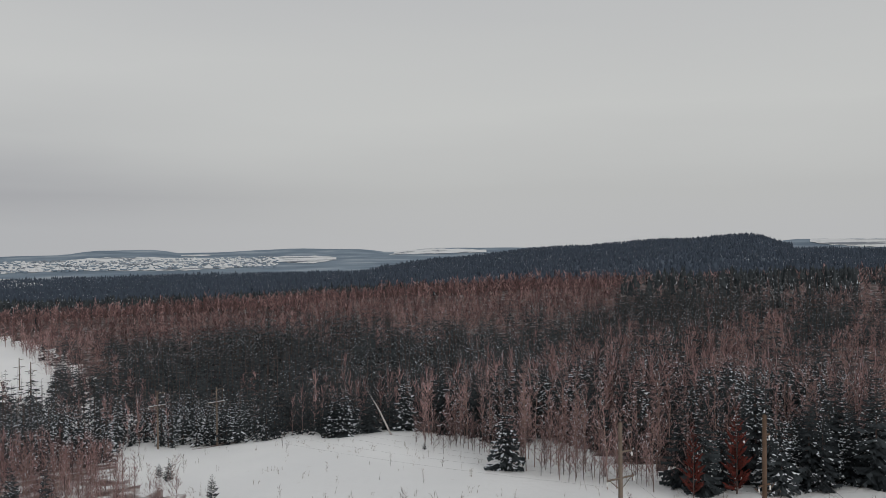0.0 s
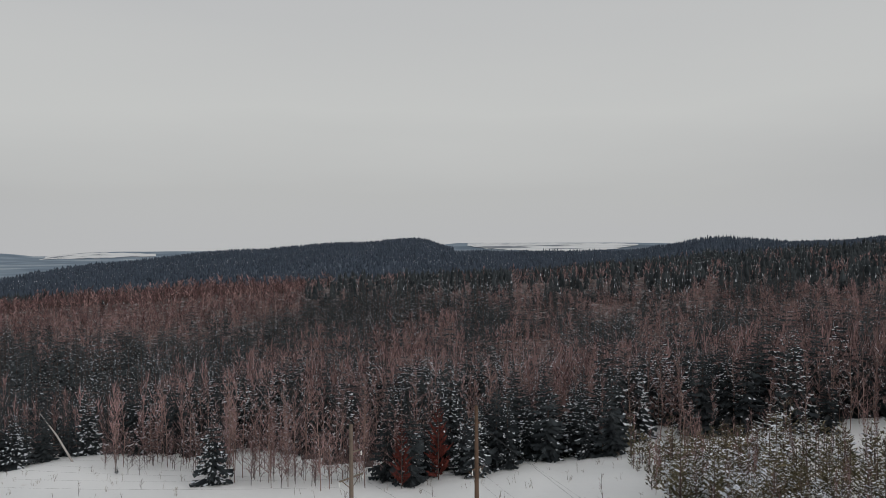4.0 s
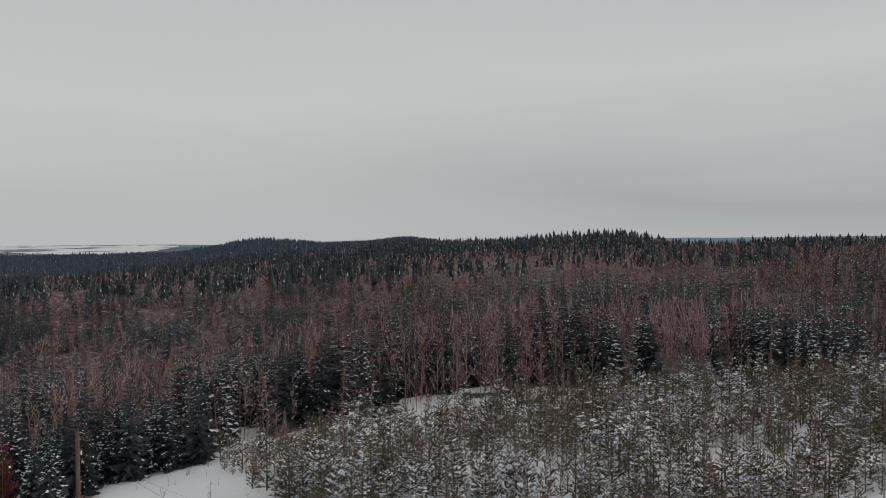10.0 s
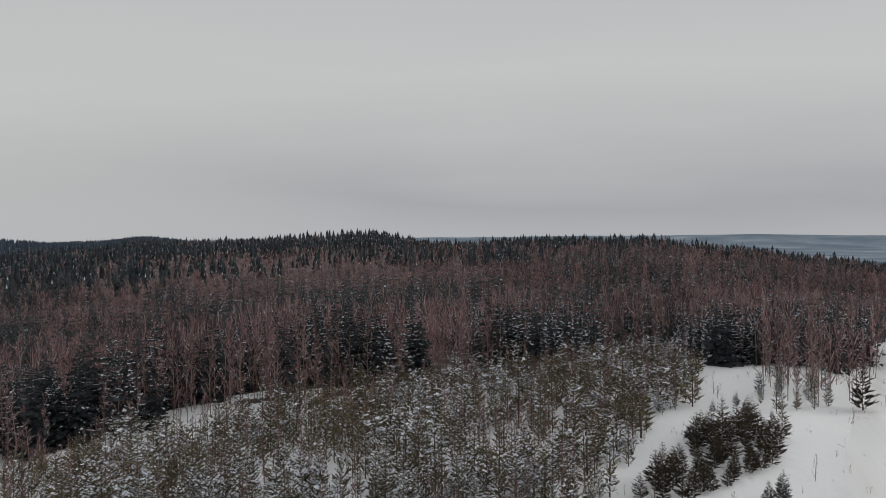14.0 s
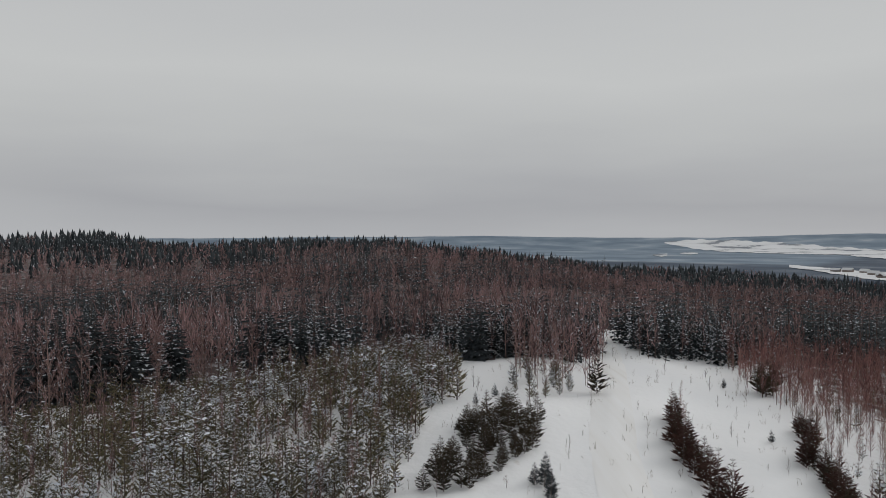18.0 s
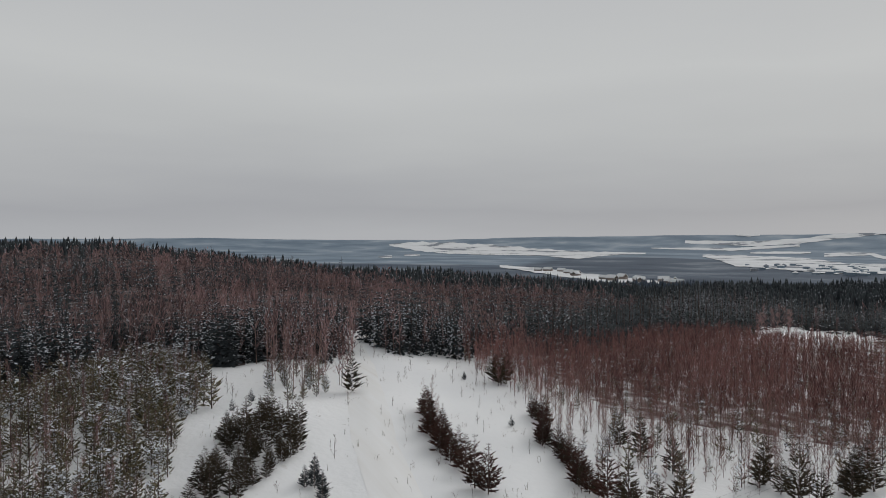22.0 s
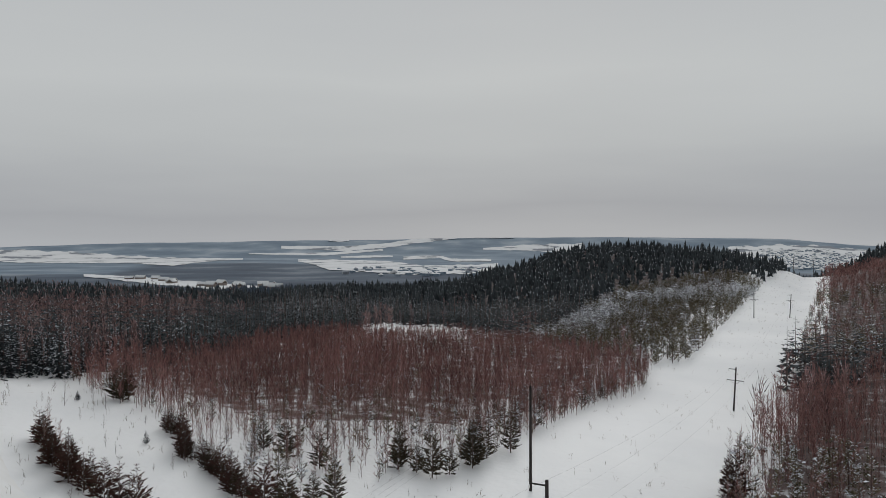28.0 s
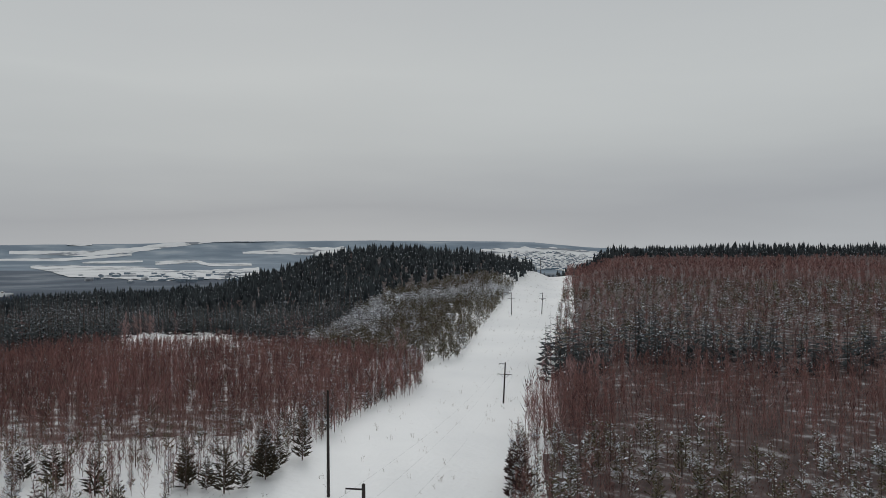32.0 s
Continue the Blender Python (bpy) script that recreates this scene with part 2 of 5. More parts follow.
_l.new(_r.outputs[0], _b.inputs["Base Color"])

# thin snow over litter and grass under the young birches
STAND_FLOOR, _n, _l, _b = material("snowy_litter", 0.9)
_geo = _n.new("ShaderNodeNewGeometry")
_r = ramp_node(_n, _l, noise_node(_n, _l, 0.30, 6, _geo.outputs["Position"]).outputs[0], ((0.40, (0.13, 0.085, 0.080)), (0.50, (0.34, 0.30, 0.29)), (0.60, (0.74, 0.75, 0.76))))
_l.new(_r.outputs[0], _b.inputs["Base Color"])

# ---- relief: height of the ground by heading (degrees, clockwise from +y) and distance ----
RANGES = (45, 90, 150, 250, 380, 600, 900, 1300, 2000, 2800)
RELIEF = {
    -45: (-2, -8, -15, -20, -18, -25, -36, -50, -64, -70),
    -20: (-1, -7, -14, -19, -15, -32, -48, -62, -70, -84),
    0: (0, -4.5, -11, -14, -8, -26, -40, -42, -42, -78),
    9: (0.5, -3.3, -9.6, -12, -5, -26, -32, -24, -15, -70),
    17: (0.9, -2.3, -8.4, -10.5, -2, -24, -28, -9, 2, -60),
    22: (1.2, -1.8, -7.7, -9.6, -1, -20, -22, -4, 11, -20),
    25: (1.6, -1.6, -7.2, -9, -1, -18, -24, -20, -20, -4),
    30: (2.3, -1.3, -6.6, -8.5, -1, -14, -22, -22, -20, -4),
    36: (3.2, -0.8, -5.8, -7.7, 0.5, -8, -12, -14, -20, -4),
    44: (4.2, 0.8, -4.2, -5.6, 2.5, 0, 3, 12, -12, -10),
    50: (5, 2, -3, -4, 3, 5, 4, 3, 0, -10),
    54: (5, 2.6, -1.8, -2.6, 4.2, 10, 8, 2, 12, -10),
    60: (5, 3.5, 0, -0.5, 6, 13, 8, 0, -10, -20),
    70: (5, 5, 3, 3, 8, 16.5, 8, 0, -20, -40),
    76: (5, 5.3, 3.6, 4.5, 9, 9.5, 0, -6, -30, -50),
    83: (4.5, 5.6, 4.2, 6.2, 10, 12.5, 0, -10, -40, -60),
    90: (4, 6, 5, 8, 11.5, 12, -4, -20, -50, -62),
    97: (3.4, 6, 5.6, 7.4, 8.5, 5, -20, -40, -60, -62),
    101: (3, 6, 6, 7, 3.5, 0, -30, -50, -60, -62),
    108: (2.4, 4.4, 4, 4, -2, -8, -36, -54, -62, -62),
    118: (1.7, 2, 1.2, 0, -6, -12, -40, -55, -62, -62),
    129: (1, 0.2, -1, -3, -12, -21, -44, -55, -62, -62),
    137: (0.3, -0.7, -1.7, -3.8, -11, -15, -44, -55, -62, -62),
    144: (0, -1.4, -3, -4.8, -11, -15, -44, -55, -62, -62),
    148: (0, -1.8, -4, -5.6, -8, -1, -36, -55, -62, -62),
    153: (-0.4, -2.4, -5.4, -6, -3, 12, -14, -55, -62, -62),
    157: (-0.8, -2.9, -6.6, -6, -1, 16, -6, -55, -62, -62),
    163: (-1, -3.4, -7, -6.2, -2, 13, -10, -50, -62, -62),
    167.5: (-1, -4, -7.4, -6.4, -3.6, 4, -18, -50, -62, -62),
    169: (-1, -4, -7.5, -6.5, -4.4, -1.6, -24, -50, -62, -62),
    171: (-1, -4, -7, -5.4, -2.5, 0, -16, -40, -62, -62),
    174: (-1, -4.4, -5, -2.5, 2, 5, 4, -20, -62, -62),
    195: (-1, -5, -4.5, -1, 3, 4, 6, 4, -62, -62),
    255: (-1, -5, -10, -12, -5, -5, -10, -40, -62, -62),
}
CX, CY = -5.0, 8.0


def ground(x, y):
    """Height by heading and distance, eased from one station of the table to the next."""
    x, y = np.asarray(x, float), np.asarray(y, float)
    dx, dy = x - CX, y - CY
    r, h = np.hypot(dx, dy), np.degrees(np.arctan2(dx, dy))
    h = np.where(h < -45, h + 360, h)
    hs = np.array(list(RELIEF) + [315.0])
    tab = np.array(list(RELIEF.values()) + [RELIEF[-45]], float)
    lr, ls = np.log(np.clip(r, 20, RANGES[-1])), np.log(np.array((20,) + RANGES, float))
    tab = np.hstack([np.zeros((len(hs), 1)) + 0.5, tab])
    i = np.clip(np.searchsorted(hs, h, side="right") - 1, 0, len(hs) - 2)
    u = (h - hs[i]) / (hs[i + 1] - hs[i])
    u = u * u * (3 - 2 * u)
    k = np.clip(np.searchsorted(ls, lr, side="right") - 1, 0, len(ls) - 2)
    v = (lr - ls[k]) / (ls[k + 1] - ls[k])
    v = 0.5 * v + 0.5 * v * v * (3 - 2 * v)
    return (tab[i, k] * (1 - u) + tab[i + 1, k] * u) * (1 - v) + (tab[i, k + 1] * (1 - u) + tab[i + 1, k + 1] * u) * v


# the line of hills on the horizon: heading and height
RIM = ((-45, -72), (-30, -72), (-26, -68), (-24.3, -50), (-20, -50), (-19, -70), (-16, -68), (-11, -54), (-5.6, -62), (-3.8, -84), (-1, -62), (10, -60), (18, -50), (60, -10),
       (98, 8), (108, -4), (114, 0), (123, 21), (131, 30), (144, 44), (150, 52), (160, 48), (165, 44), (168, 33), (171.4, 6), (174, -4), (195, -10), (315, -72))


def far_ground(h, r):
    """The low country beyond: a plain, with hills round the horizon."""
    north = 1 / (1 + np.exp((h - 18) / 6.0))
    plain = -62 - 22 * north
    rim = np.clip((r - 3600) / 1100, 0, 1) ** 2
    top = np.interp(h, [p[0] for p in RIM], [p[1] for p in RIM]) + 1.5 * np.sin(h / 1.9 + 1) + 0.8 * np.sin(h * 1.7)
    return plain + (top - plain) * rim


def heading(x, y):
    h = np.degrees(np.arctan2(np.asarray(x) - CX, np.asarray(y) - CY))
    return np.where(h < -45, h + 360, h)


def land(x, y):
    """Ground height anywhere, with the small unevenness of a snow field."""
    x, y = np.asarray(x, float), np.asarray(y, float)
    r = np.hypot(x - CX, y - CY)
    h = heading(x, y)
    start = np.interp(h, (-6, 3, 19, 24, 62, 84), (1250, 2300, 2300, 2900, 2900, 1250))
    w = np.clip((r - start) / 700, 0, 1)
    w = w * w * (3 - 2 * w)
    bumps = 0.12 * np.sin(x / 5.3 + 1.3 * np.sin(y / 7.1)) * np.sin(y / 4.7) + 0.05 * np.sin(x / 1.7 + y / 2.3) + 0.35 * np.sin(x / 23) * np.sin(y / 19)
    crest = 7 * np.exp(-((r - 860) / 80) ** 2) / (1 + np.exp(-(h - 170.6) / 0.4))
    return crest + ground(x, y) * (1 - w) + far_ground(h, r) * w + bumps


def mesh_from(name, verts, tris, mats, index=None, smooth=False):
    """A mesh from arrays of corners and triangles."""
    me = bpy.data.meshes.new(name)
    verts, tris = np.asarray(verts, np.float32), np.asarray(tris, np.int32)
    k = tris.shape[1]
    me.vertices.add(len(verts))
    me.vertices.foreach_set("co", verts.ravel())
    me.loops.add(tris.size)
    me.loops.foreach_set("vertex_index", tris.ravel())
    me.polygons.add(len(tris))
    me.polygons.foreach_set("loop_start", np.arange(0, tris.size, k, dtype=np.int32))
    me.polygons.foreach_set("loop_total", np.full(len(tris), k, np.int32))
    for m in mats:
        me.materials.append(m)
    if index is not None:
        me.polygons.foreach_set("material_index", np.asarray(index, np.int32))
    if smooth:
        me.polygons.foreach_set("use_smooth", np.ones(len(tris), bool))
    me.update(calc_edges=True)
    return me



# ---- trees ----
RNG = np.random.default_rng(7)


class Shape:
    """Corners and triangles of one part, gathered piece by piece."""

    def __init__(self):
        self.v, self.f, self.n = [], [], 0

    def add(self, v, f):
        self.v.append(np.asarray(v, float))
        self.f.append(np.asarray(f, int) + self.n)
        self.n += len(v)

    def arrays(self):
        return (np.concatenate(self.v), np.concatenate(self.f)) if self.v else (np.zeros((0, 3)), np.zeros((0, 3), int))


def rod(s, a, b, ra, rb, sides=4):
    """A tapered round stick from a to b."""
    a, b = np.asarray(a, float), np.asarray(b, float)
    d = (b - a) / (np.linalg.norm(b - a) + 1e-9)
    p = np.cross(d, (0, 0, 1) if abs(d[2]) < 0.9 else (1, 0, 0))
    p /= np.linalg.norm(p)
    q = np.cross(d, p)
    t = np.arange(sides) * 2 * np.pi / sides
    ring = np.cos(t)[:, None] * p + np.sin(t)[:, None] * q
    i = np.arange(sides)
    j = (i + 1) % sides
    s.add(np.concatenate([a + ring * ra, b + ring * rb]), np.concatenate([np.stack([i, j, j + sides], 1), np.stack([i, j + sides, i + sides], 1)]))


def spruce_shape(rng, h, r, whorls, per, tufts, snow, low=0.05, pieces=2, load=1.0):
    """Trunk, drooping boughs of ragged tufts, and the snow that lies on them."""
    trunk, crown, cover = Shape(), Shape(), Shape()
    rod(trunk, (0, 0, -0.3), (0, 0, h * 0.97), 0.010 * h + 0.015, 0.01, 5 if tufts > 2 else 3)
    windward = rng.uniform(0, 6.28)
    down = np.array([0, 0, 1.0])
    for k in range(whorls):
        u = min(low + (1 - low) * (k + rng.uniform(-0.4, 0.4)) / whorls, 0.985)
        u = max(u, low * 0.6)
        reach = r * (1 - u) ** 0.8 + 0.05 * r
        count = max(3, round(per * (0.5 + 0.5 * (1 - u))))
        a0 = rng.uniform(0, 6.28)
        for b in range(count):
            if rng.random() < 0.07:
                continue
            a = a0 + 6.283 * b / count + rng.uniform(-0.35, 0.35)
            R = reach * rng.uniform(0.6, 1.2)
            z = h * u + rng.uniform(-0.02, 0.02) * h
            d, sd = np.array([math.cos(a), math.sin(a), 0]), np.array([-math.sin(a), math.cos(a), 0])
            sag = (0.50 * (1 - u) + 0.08) * rng.uniform(0.7, 1.3)

            def at(q):
                return d * R * q + np.array([0, 0, z + R * (0.06 * q - sag * q + 0.16 * q ** 3)])

            w = R * 0.30
            if tufts == 1:
                side = rng.uniform(0.7, 1.3, 2) * w
                crown.add([at(0.02), at(0.62) + sd * side[0] - down * 0.14 * R, at(1.0), at(0.62) - sd * side[1] - down * 0.14 * R], [(0, 1, 2), (0, 2, 3)])
            else:
                for j in range(tufts):
                    q = 0.30 + 0.62 * j / (tufts - 1)
                    for sgn in (1, -1):
                        e = at(q + 0.04) + sgn * sd * w * (1.35 - q) * rng.uniform(0.6, 1.35) - down * rng.uniform(0.06, 0.22) * R
                        crown.add([at(max(0, q - 0.36)), e, at(min(1.05, q + 0.12))], [(0, 1, 2)])
            chance = snow * (0.75 + 0.5 * math.cos(a - windward)) * min(1, 1.5 - 0.9 * u)
            for j in range(pieces):
                if rng.random() > chance:
                    continue
                q = rng.uniform(0.30, 0.80)
                off = sd * w * rng.uniform(-0.6, 0.6)
                p, e = at(q) + off + down * 0.05, at(min(1.03, q + rng.uniform(0.18, 0.36))) + off + down * 0.04
                m, g = (p + e) / 2, w * rng.uniform(0.22, 0.5) * load
                cover.add([p, m + sd * g - down * 0.08 * R, e, m - sd * g - down * 0.08 * R], [(0, 1, 2), (0, 2, 3)])
    return dict(trunk=trunk.arrays(), crown=crown.arrays(), snow=cover.arrays())


def pine_shape(rng, h, r, whorls, per, tufts, snow, lift=0.6, power=0.55, fine=1.0):
    """A bushy young pine: rising boughs set with loose tufts of needles, some under snow."""
    trunk, crown, cover = Shape(), Shape(), Shape()
    rod(trunk, (0, 0, -0.2), (0, 0, h * 0.96), 0.012 * h + 0.01, 0.008, 4)
    down = np.array([0, 0, 1.0])
    for k in range(whorls):
        u = min(max(0.06 + 0.92 * (k + rng.uniform(-0.4, 0.4)) / whorls, 0.05), 0.97)
        reach = r * (1 - u) ** power * min(1, 0.6 + 2 * u) + 0.08 * r
        count = max(3, round(per * (0.6 + 0.4 * (1 - u))))
        a0 = rng.uniform(0, 6.28)
        for b in range(count):
            a = a0 + 6.283 * b / count + rng.uniform(-0.5, 0.5)
            R = reach * rng.uniform(0.55, 1.25)
            d = np.array([math.cos(a), math.sin(a), lift * rng.uniform(0.3, 1.3)])
            root = np.array([0, 0, h * u])
            for j in range(tufts):
                c = root + d * R * (0.35 + 0.65 * (j + rng.random()) / tufts)
                t = c + d * R * fine * rng.uniform(0.22, 0.45) + rng.normal(size=3) * 0.09 * R
                p = np.cross(d, rng.normal(size=3))
                p *= R * fine * rng.uniform(0.10, 0.22) / (np.linalg.norm(p) + 1e-9)
                crown.add([c - d * 0.22 * R - p, c - d * 0.12 * R + p, t], [(0, 1, 2)])
                if rng.random() < snow:
                    o = c + d * R * rng.uniform(-0.1, 0.2) + down * 0.05
                    g = R * rng.uniform(0.10, 0.22) * (1 + snow)
                    s1, s2 = rng.normal(size=3) * (1, 1, 0.25), rng.normal(size=3) * (1, 1, 0.25)
                    cover.add([o - s1 * g * 0.6, o + s2 * g * 0.5 - down * 0.3 * g, o + s1 * g * 0.6, o - s2 * g * 0.5 + down * 0.3 * g], [(0, 1, 2), (0, 2, 3)])
    return dict(trunk=trunk.arrays(), crown=crown.arrays(), snow=cover.arrays())


def plume_shape(rng, h, r, blades, width, low=0.25, thick=1.0, snow=0.0):
    """A leafless tree from some way off: a thin trunk and a plume of upright twigs."""
    trunk, crown, cover = Shape(), Shape(), Shape()
    lean = rng.normal(size=2) * 0.03 * h
    top = np.array([lean[0], lean[1], h])
    rod(trunk, (0, 0, -0.3), top * 0.9, (0.0042 * h + 0.012) * thick, 0.012 * thick, 3)
    for k in range(blades):
        u = low + (0.92 - low) * rng.random() ** 0.8
        p = top * u
        a, out = rng.uniform(0, 6.28), r * rng.uniform(0.15, 1.0) * (1.15 - 0.75 * u)
        rise = h * rng.uniform(0.10, 0.26)
        e = p + (math.cos(a) * out, math.sin(a) * out, rise)
        s0 = p + (e - p) * rng.uniform(0.0, 0.45)
        sliver(crown, s0, e + (0, 0, 0.1 * rise), width * rng.uniform(0.6, 1.4), rng)
        if rng.random() < snow:
            sliver(cover, s0 + (0, 0, 0.06), e, width * 0.8, rng)
    return dict(trunk=trunk.arrays(), crown=crown.arrays(), snow=cover.arrays())


def tier_shape(rng, h, r, tiers, tips, snow, low=0.08):
    """A spruce seen from some way off: drooping ragged skirts of boughs, one over the other."""
    trunk, crown, cover = Shape(), Shape(), Shape()
    if tiers > 5:
        rod(trunk, (0, 0, -0.3), (0, 0, h * 0.4), 0.012 * h, 0.008 * h, 3)
    du = (1 - low) / tiers
    for k in range(tiers):
        u = low + du * k
        R = r * ((1 - u) ** 0.8 + 0.04)
        zt, zb = h * min(1.0, u + du * (1.9 if k < tiers - 1 else 1.0)), h * u
        a = rng.uniform(0, 6.28) + np.arange(2 * tips) * math.pi / tips + rng.uniform(-0.12, 0.12, 2 * tips)
        out = np.where(np.arange(2 * tips) % 2 == 0, R * rng.uniform(0.75, 1.2, 2 * tips), R * rng.uniform(0.35, 0.6, 2 * tips))
        z = np.where(np.arange(2 * tips) % 2 == 0, zb - 0.10 * R, zb + 0.18 * (zt - zb)) + rng.uniform(-0.1, 0.1, 2 * tips) * R
        ring = np.stack([np.cos(a) * out, np.sin(a) * out, z], 1)
        i = np.arange(2 * tips)
        crown.add(np.concatenate([[(0, 0, zt)], ring]), np.stack([np.zeros(2 * tips, int), 1 + i, 1 + (i + 1) % (2 * tips)], 1))
        for t in range(0, 2 * tips, 2):
            if rng.random() < snow:
                p, top = ring[t], np.array([0, 0, zt])
                side = np.array([-math.sin(a[t]), math.cos(a[t]), 0]) * R * rng.uniform(0.07, 0.19)
                p0, p1 = top + (p - top) * rng.uniform(0.70, 0.88), top + (p - top) * rng.uniform(0.94, 1.03)
                up = np.array([0, 0, 0.10])
                cover.add([p0 + up, p1 + side + up, p1 - side + up], [(0, 1, 2)])
    return dict(trunk=trunk.arrays(), crown=crown.arrays(), snow=cover.arrays())


def sliver(s, a, b, w, rng):
    """A twig: one thin blade."""
    d = b - a
    p = np.cross(d, rng.normal(size=3))
    p *= w / (np.linalg.norm(p) + 1e-9)
    s.add([a - p, a + p, b], [(0, 1, 2)])


def bare_shape(rng, h, r, limbs, twigs, width, low=0.35, snow=0.0, thick=1.0):
    """A leafless tree: trunk with limbs, and a haze of twigs."""
    trunk, limb, crown, cover = Shape(), Shape(), Shape(), Shape()
    lean = rng.normal(size=2) * 0.03 * h
    knots = [np.array([lean[0] * u * u + rng.normal() * 0.008 * h, lean[1] * u * u + rng.normal() * 0.008 * h, h * u - (0.3 if u == 0 else 0)]) for u in (0, 0.35, 0.7, 1.0)]
    rad = (0.0048 * h + 0.014) * thick
    for k in range(3):
        rod(trunk, knots[k], knots[k + 1], rad * (1 - 0.3 * k), rad * (0.7 - 0.3 * k) + 0.008, 5)

    def on(u):
        at = (0, 0.35, 0.7, 1.0)
        k = 0 if u < 0.35 else 1 if u < 0.7 else 2
        q = (u - at[k]) / (at[k + 1] - at[k])
        return knots[k] * (1 - q) + knots[k + 1] * q

    for k in range(limbs):
        u = low + (0.97 - low) * (k + rng.random()) / limbs
        a = rng.uniform(0, 6.28)
        L = r * (1.25 - 0.75 * (u - low) / (1 - low)) * rng.uniform(0.7, 1.25)
        rise = rng.uniform(0.8, 1.9)
        p0 = on(u)
        d = np.array([math.cos(a), math.sin(a), rise])
        p1 = p0 + d / np.linalg.norm(d) * L * 1.35
        rod(limb, p0, p1, rad * 0.38 * (1.1 - u) + 0.012, 0.006, 3)
        for q in range(twigs):
            s0 = p0 + (p1 - p0) * rng.uniform(0.2, 1.0)
            e = s0 + (rng.normal(size=3) * (0.24, 0.24, 0.16) + (0, 0, 0.5)) * L * rng.uniform(0.35, 0.8)
            sliver(crown, s0, e, width * rng.uniform(0.7, 1.3), rng)
            if rng.random() < snow:
                sliver(cover, s0 + (0, 0, 0.05), e + (0, 0, 0.04), width * 1.1, rng)
    return dict(trunk=trunk.arrays(), branchwork=limb.arrays(), crown=crown.arrays(), snow=cover.arrays())


# ---- which ground carries which trees ----
def inside(poly, x, y):
    p = np.array(poly, float)
    x, y = np.asarray(x), np.asarray(y)
    hit = np.zeros(x.shape, bool)
    for (ax, ay), (bx, by) in zip(p, np.roll(p, -1, 0)):
        cross = ((ay > y) != (by > y)) & (x < (bx - ax) * (y - ay) / (by - ay + 1e-12) + ax)
        hit ^= cross
    return hit


FIELD = ((-64, 146), (-55, 128), (-37, 125), (-24, 121), (-11, 106), (3, 94), (7, 81), (15, 70), (24, 67), (39, 67), (46, 63), (38, 54), (30, 38), (26, 10), (10, -10), (-30, 10), (-30, 60), (-27, 84), (-38, 91))
NORTH_CUT = ((-66, 148), (-56, 126), (-78, 154), (-109, 214), (-127, 243), (-150, 274), (-171, 294), (-250, 318), (-240, 300), (-178, 240), (-128, 196), (-92, 172))
CLEARING = ((26, 10), (48, 6), (60, 4), (71, 2), (75, -3), (95, -4), (95, -11), (82, -9), (75, -12), (82, -18), (89, -23), (137, -34), (135, -38), (111, -35), (114, -41), (116, -51), (96, -46), (74, -42), (58, -36), (49, -36), (46, -49), (40, -53), (20, -50), (0, -10))
SOUTH_CUT = ((10, -10), (41, -53), (43, -72), (53, -118), (53, -136), (62, -162), (58, -178), (78, -287), (104, -443), (132, -640), (150, -720), (120, -720), (104, -640), (78, -463), (44, -247), (32, -163), (27, -131), (22, -96), (18, -72), (14, -50), (-10, -10))
THICKET = ((26, 8), (48, 6), (60, 4), (71, 2), (76, -2), (95, -3.4), (108, 0), (106, 13), (90, 23), (80, 34), (66, 44), (55, 53), (44, 62), (38, 54), (30, 38))
BIRCH_STAND = ((96, -46), (116, -51), (122, -66), (128, -90), (146, -120), (150, -150), (132, -182), (104, -186), (62, -166), (53, -136), (53, -118), (43, -72), (41, -56), (44, -48), (47, -35), (58, -36), (74, -42))
HILL_THICKET = ((112, -188), (124, -247), (146, -345), (138, -415), (118, -460), (104, -443), (78, -287), (58, -178), (62, -168), (88, -180))
GLADE = ((44, 63), (55, 53), (66, 44), (69, 48), (60, 58), (52, 64), (47, 66))
STRIP = ((146, -157), (131, -184), (137, -196), (158, -188))


def is_open(x, y):
    x, y = np.asarray(x, float), np.asarray(y, float)
    o = np.hypot(x - CX, y - CY) < 38
    for p in (FIELD, NORTH_CUT, CLEARING, SOUTH_CUT, STRIP, GLADE):
        o |= inside(p, x, y)
    return o


def beyond_cut(x, y):
    """The woods west of the power line's cut."""
    return (np.asarray(y) < -40) & (x < np.interp(-np.asarray(y), (40, 72, 96, 131, 163, 247, 463, 640, 720), (16, 20, 24, 29, 34, 46, 80, 106, 122)))


def patchy(x, y, s, k):
    """Smooth patches between 0 and 1."""
    x, y = np.asarray(x, float) / s, np.asarray(y, float) / s
    v = np.sin(1.7 * x + 2.1 * np.sin(0.9 * y + k) + k) + np.sin(1.3 * y - 1.6 * np.sin(1.1 * x + 2 * k)) + 0.7 * np.sin(2.9 * x + 3.3 * y + 3 * k)
    return np.clip(0.5 + v / 4.2, 0, 1)


